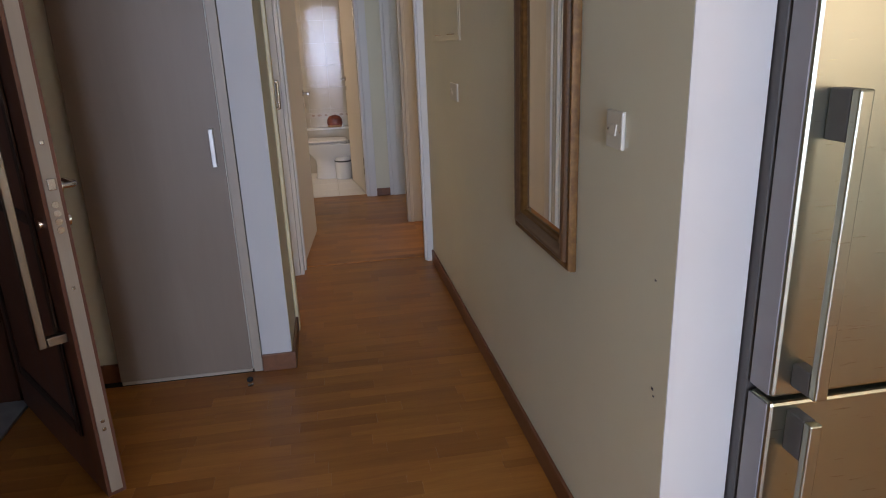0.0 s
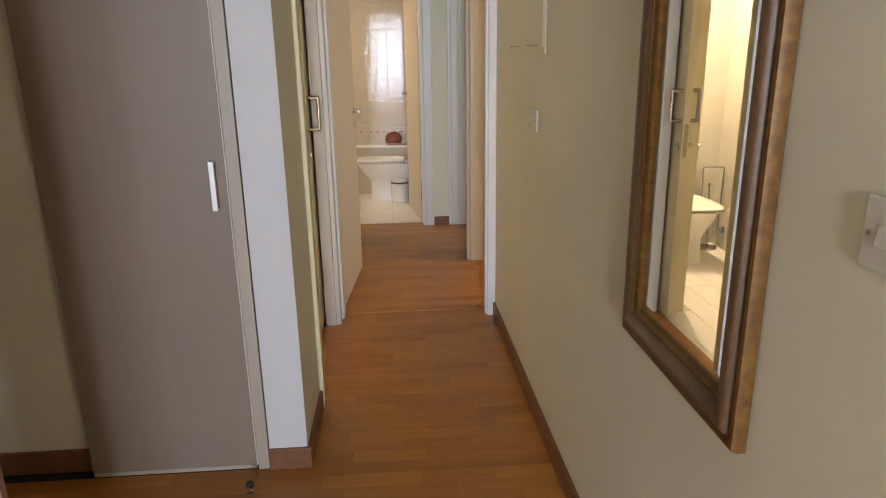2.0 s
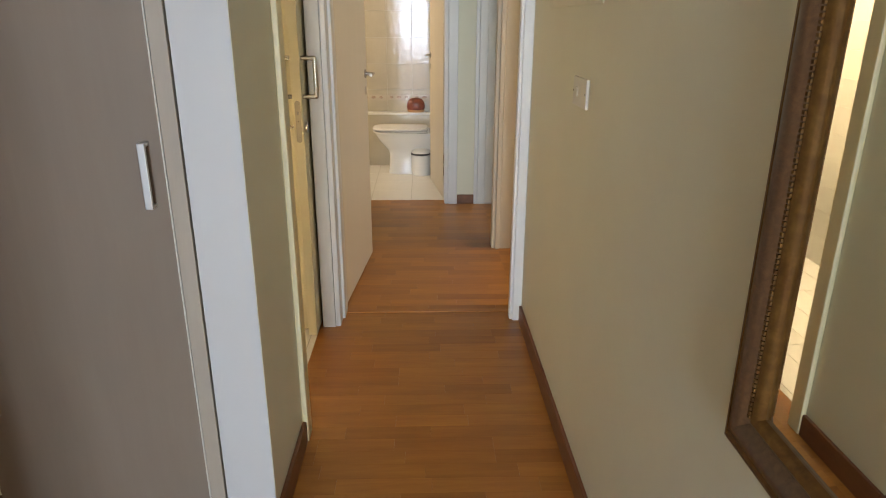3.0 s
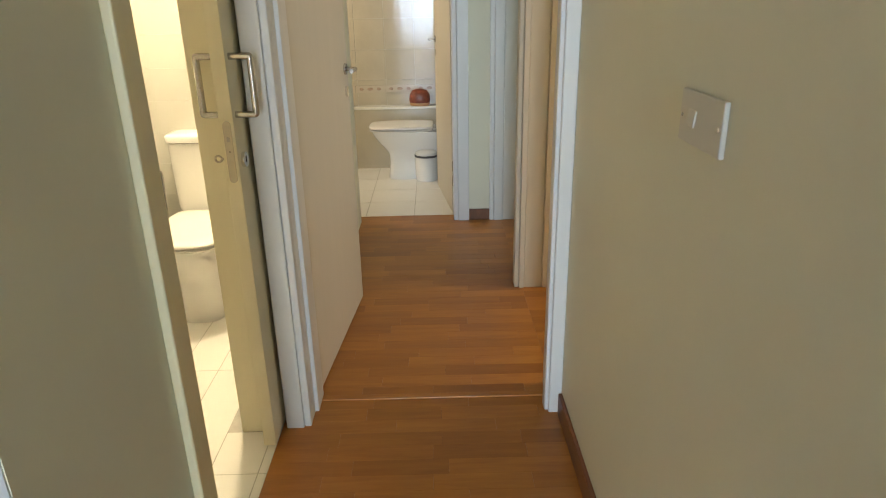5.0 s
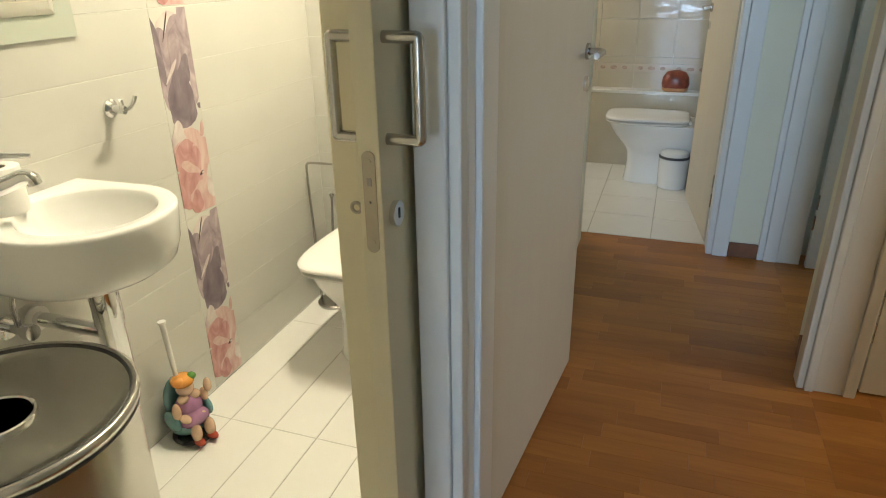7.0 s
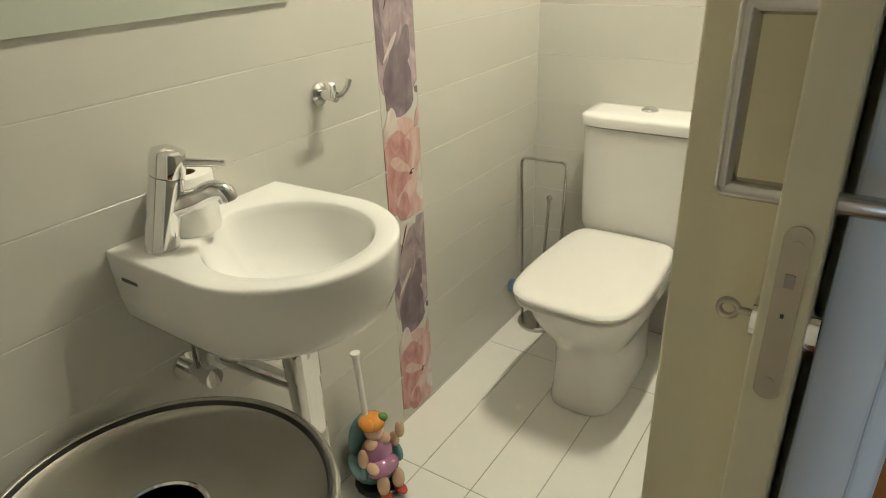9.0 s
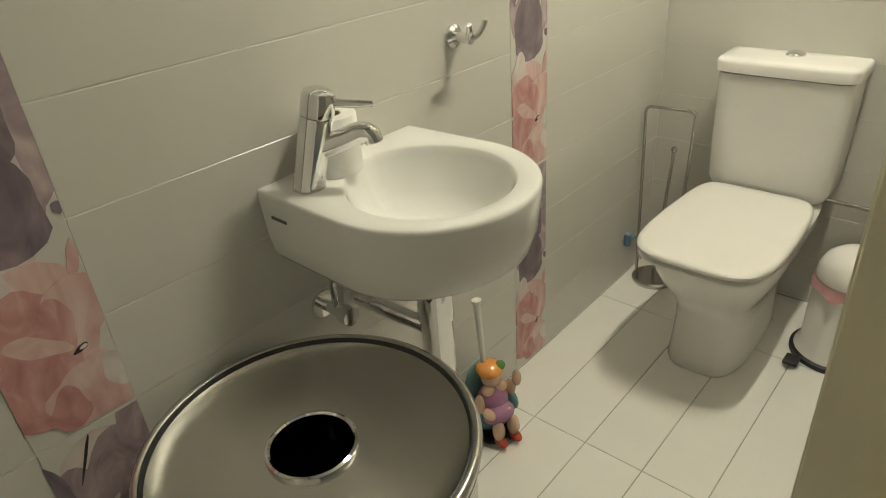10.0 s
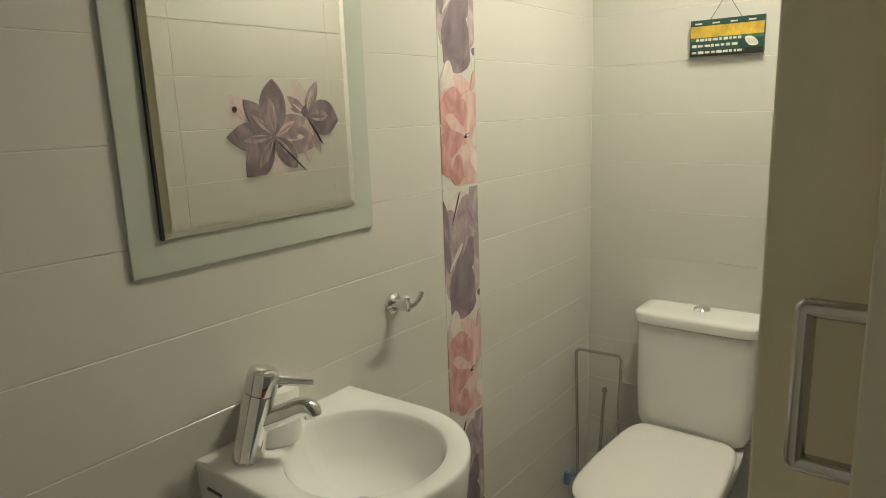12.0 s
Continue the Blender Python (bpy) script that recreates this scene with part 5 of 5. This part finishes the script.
def print_mesh(name, petals, mats, bounds, place, outline=petal_outline):
    """Glazed petals laid one over the other; place(u, v, lift) gives the point on the wall."""
    bm = bmesh.new()
    for k, (mat, *shape) in enumerate(petals):
        poly = clipped(outline(*shape), *bounds)
        if len(poly) < 3:
            continue
        lift = 0.00025 + 0.00007 * k
        seen = len(bm.faces)
        top = [bm.verts.new(place(u, v, lift)) for u, v in poly]
        low = [bm.verts.new(place(u, v, 0.0)) for u, v in poly]
        faces = [bm.faces.new(top)]
        for i in range(len(top)):
            j = (i + 1) % len(top)
            faces.append(bm.faces.new((top[i], low[i], low[j], top[j])))
        for f in faces:
            f.material_index = mats.index(mat)
    bmesh.ops.recalc_face_normals(bm, faces=bm.faces)
    me = bpy.data.meshes.new(name)
    bm.to_mesh(me)
    bm.free()
    for m in mats:
        me.materials.append(m)
    return me


ALL_GLAZES = [G_DARK, G_MAUVE, G_PALE, G_PINK, G_ROSE, G_STEM]
BLOOM = [
    (G_PALE, 0.075, 0.24, 90, 0.36, 0.19), (G_MAUVE, 0.11, 0.30, 92, 0.29, 0.15), (G_MAUVE, 0.02, 0.33, 88, 0.23, 0.10), (G_ROSE, 0.075, 0.03, 90, 0.24, 0.17), (G_ROSE, 0.02, 0.16, 80, 0.10, 0.09),
    (G_PALE, 0.075, 0.28, 80, 0.16, 0.12), (G_MAUVE, 0.145, 0.42, 93, 0.22, 0.07), (G_DARK, 0.02, 0.40, 100, 0.20, 0.06), (G_PALE, 0.135, 0.36, 110, 0.10, 0.05),
    (G_MAUVE, 0.06, 0.40, 62, 0.19, 0.15), (G_MAUVE, 0.13, 0.33, 75, 0.16, 0.075), (G_DARK, 0.12, 0.48, 250, 0.10, 0.07), (G_DARK, 0.07, 0.44, 272, 0.17, 0.155), (G_PALE, 0.02, 0.405, 48, 0.085, 0.016),
    (G_STEM, 0.036, 0.52, 66, 0.085, 0.006), (G_DARK, 0.145, 0.315, 90, 0.018, 0.02),
    (G_PALE, 0.04, 0.30, 262, 0.09, 0.075), (G_ROSE, 0.145, 0.28, 258, 0.05, 0.022), (G_ROSE, 0.05, 0.16, 105, 0.08, 0.09),
    (G_ROSE, 0.125, 0.11, 252, 0.125, 0.16), (G_PINK, 0.105, 0.125, 205, 0.14, 0.15), (G_ROSE, 0.115, 0.10, 232, 0.10, 0.10), (G_PINK, 0.07, 0.08, 262, 0.075, 0.07), (G_PALE, 0.13, 0.10, 292, 0.07, 0.06),
    (G_PINK, 0.095, 0.125, 128, 0.125, 0.15), (G_ROSE, 0.105, 0.13, 68, 0.105, 0.125), (G_PINK, 0.10, 0.128, 98, 0.085, 0.05), (G_ROSE, 0.10, 0.128, 150, 0.09, 0.04), (G_STEM, 0.094, 0.118, 20, 0.024, 0.012), (G_PALE, 0.104, 0.122, 15, 0.012, 0.008),
]
tiles = [o for o in sink_wall.children if o.name.startswith("border_tile")]
bloom = print_mesh("flower_print", BLOOM, ALL_GLAZES, (0.001, 0.149, 0.004, 0.606), lambda u, v, d: (0.0041 + d, (u - 0.075) * 1.02, (v - 0.305) * 1.032))
for o in tiles:
    if o.dimensions.z > 0.5 or o.location.z < 2.0:
        cut = new("flower_print", bloom)
        cut.parent = o
        cut.location = (0, 0, 0)

def shaded(m, inner, u, v, angle, length, width):
    """A petal with a paler streak from its foot and a dark midline."""
    du, dv = math.cos(radians(angle)) * length * 0.06, math.sin(radians(angle)) * length * 0.06
    return [(m, u, v, angle, length, width), (inner, u + du, v + dv, angle + 7, length * 0.62, width * 0.30), (m, u + du, v + dv, angle + 4, length * 0.5, width * 0.10)]


PAIR = []
for args in ((G_PALE, G_ROSE, 0.09, 0.175, 120, 0.10, 0.09), (G_PALE, G_PALE, 0.345, 0.195, 112, 0.13, 0.085), (G_MAUVE, G_PALE, 0.345, 0.195, 62, 0.125, 0.055), (G_PALE, G_MAUVE, 0.345, 0.195, 158, 0.11, 0.06),
             (G_MAUVE, G_PALE, 0.345, 0.195, 292, 0.15, 0.045), (G_PALE, G_ROSE, 0.345, 0.195, 270, 0.17, 0.06), (G_MAUVE, G_PALE, 0.345, 0.195, 142, 0.10, 0.04), (G_DARK, G_MAUVE, 0.345, 0.19, 352, 0.15, 0.145),
             (G_PALE, G_ROSE, 0.20, 0.125, 262, 0.13, 0.12), (G_MAUVE, G_PALE, 0.20, 0.125, 350, 0.19, 0.115), (G_MAUVE, G_ROSE, 0.20, 0.125, 22, 0.15, 0.09), (G_DARK, G_MAUVE, 0.20, 0.125, 308, 0.14, 0.085),
             (G_DARK, G_MAUVE, 0.20, 0.125, 228, 0.18, 0.11), (G_DARK, G_MAUVE, 0.20, 0.125, 178, 0.185, 0.095), (G_DARK, G_MAUVE, 0.20, 0.125, 133, 0.165, 0.075), (G_DARK, G_MAUVE, 0.20, 0.125, 88, 0.185, 0.125)):
    PAIR += shaded(*args)
EXTRA = [(G_STEM, 0.053, 0.205, 90, 0.020, 0.017), (G_STEM, 0.345, 0.185, 305, 0.12, 0.007), (G_STEM, 0.20, 0.115, 318, 0.17, 0.006), (G_DARK, 0.335, 0.185, 80, 0.04, 0.03), (G_STEM, 0.20, 0.115, 255, 0.05, 0.005)]
me = print_mesh("flower_print", PAIR + EXTRA, ALL_GLAZES, (0.0, 0.50, 0.002, 0.311), lambda u, v, d: (-d, u, v), ovate_outline)
pic = new("flower_print", me)
pic.parent = part_wall
pic.location = (-0.4412, 4.69, 1.266)
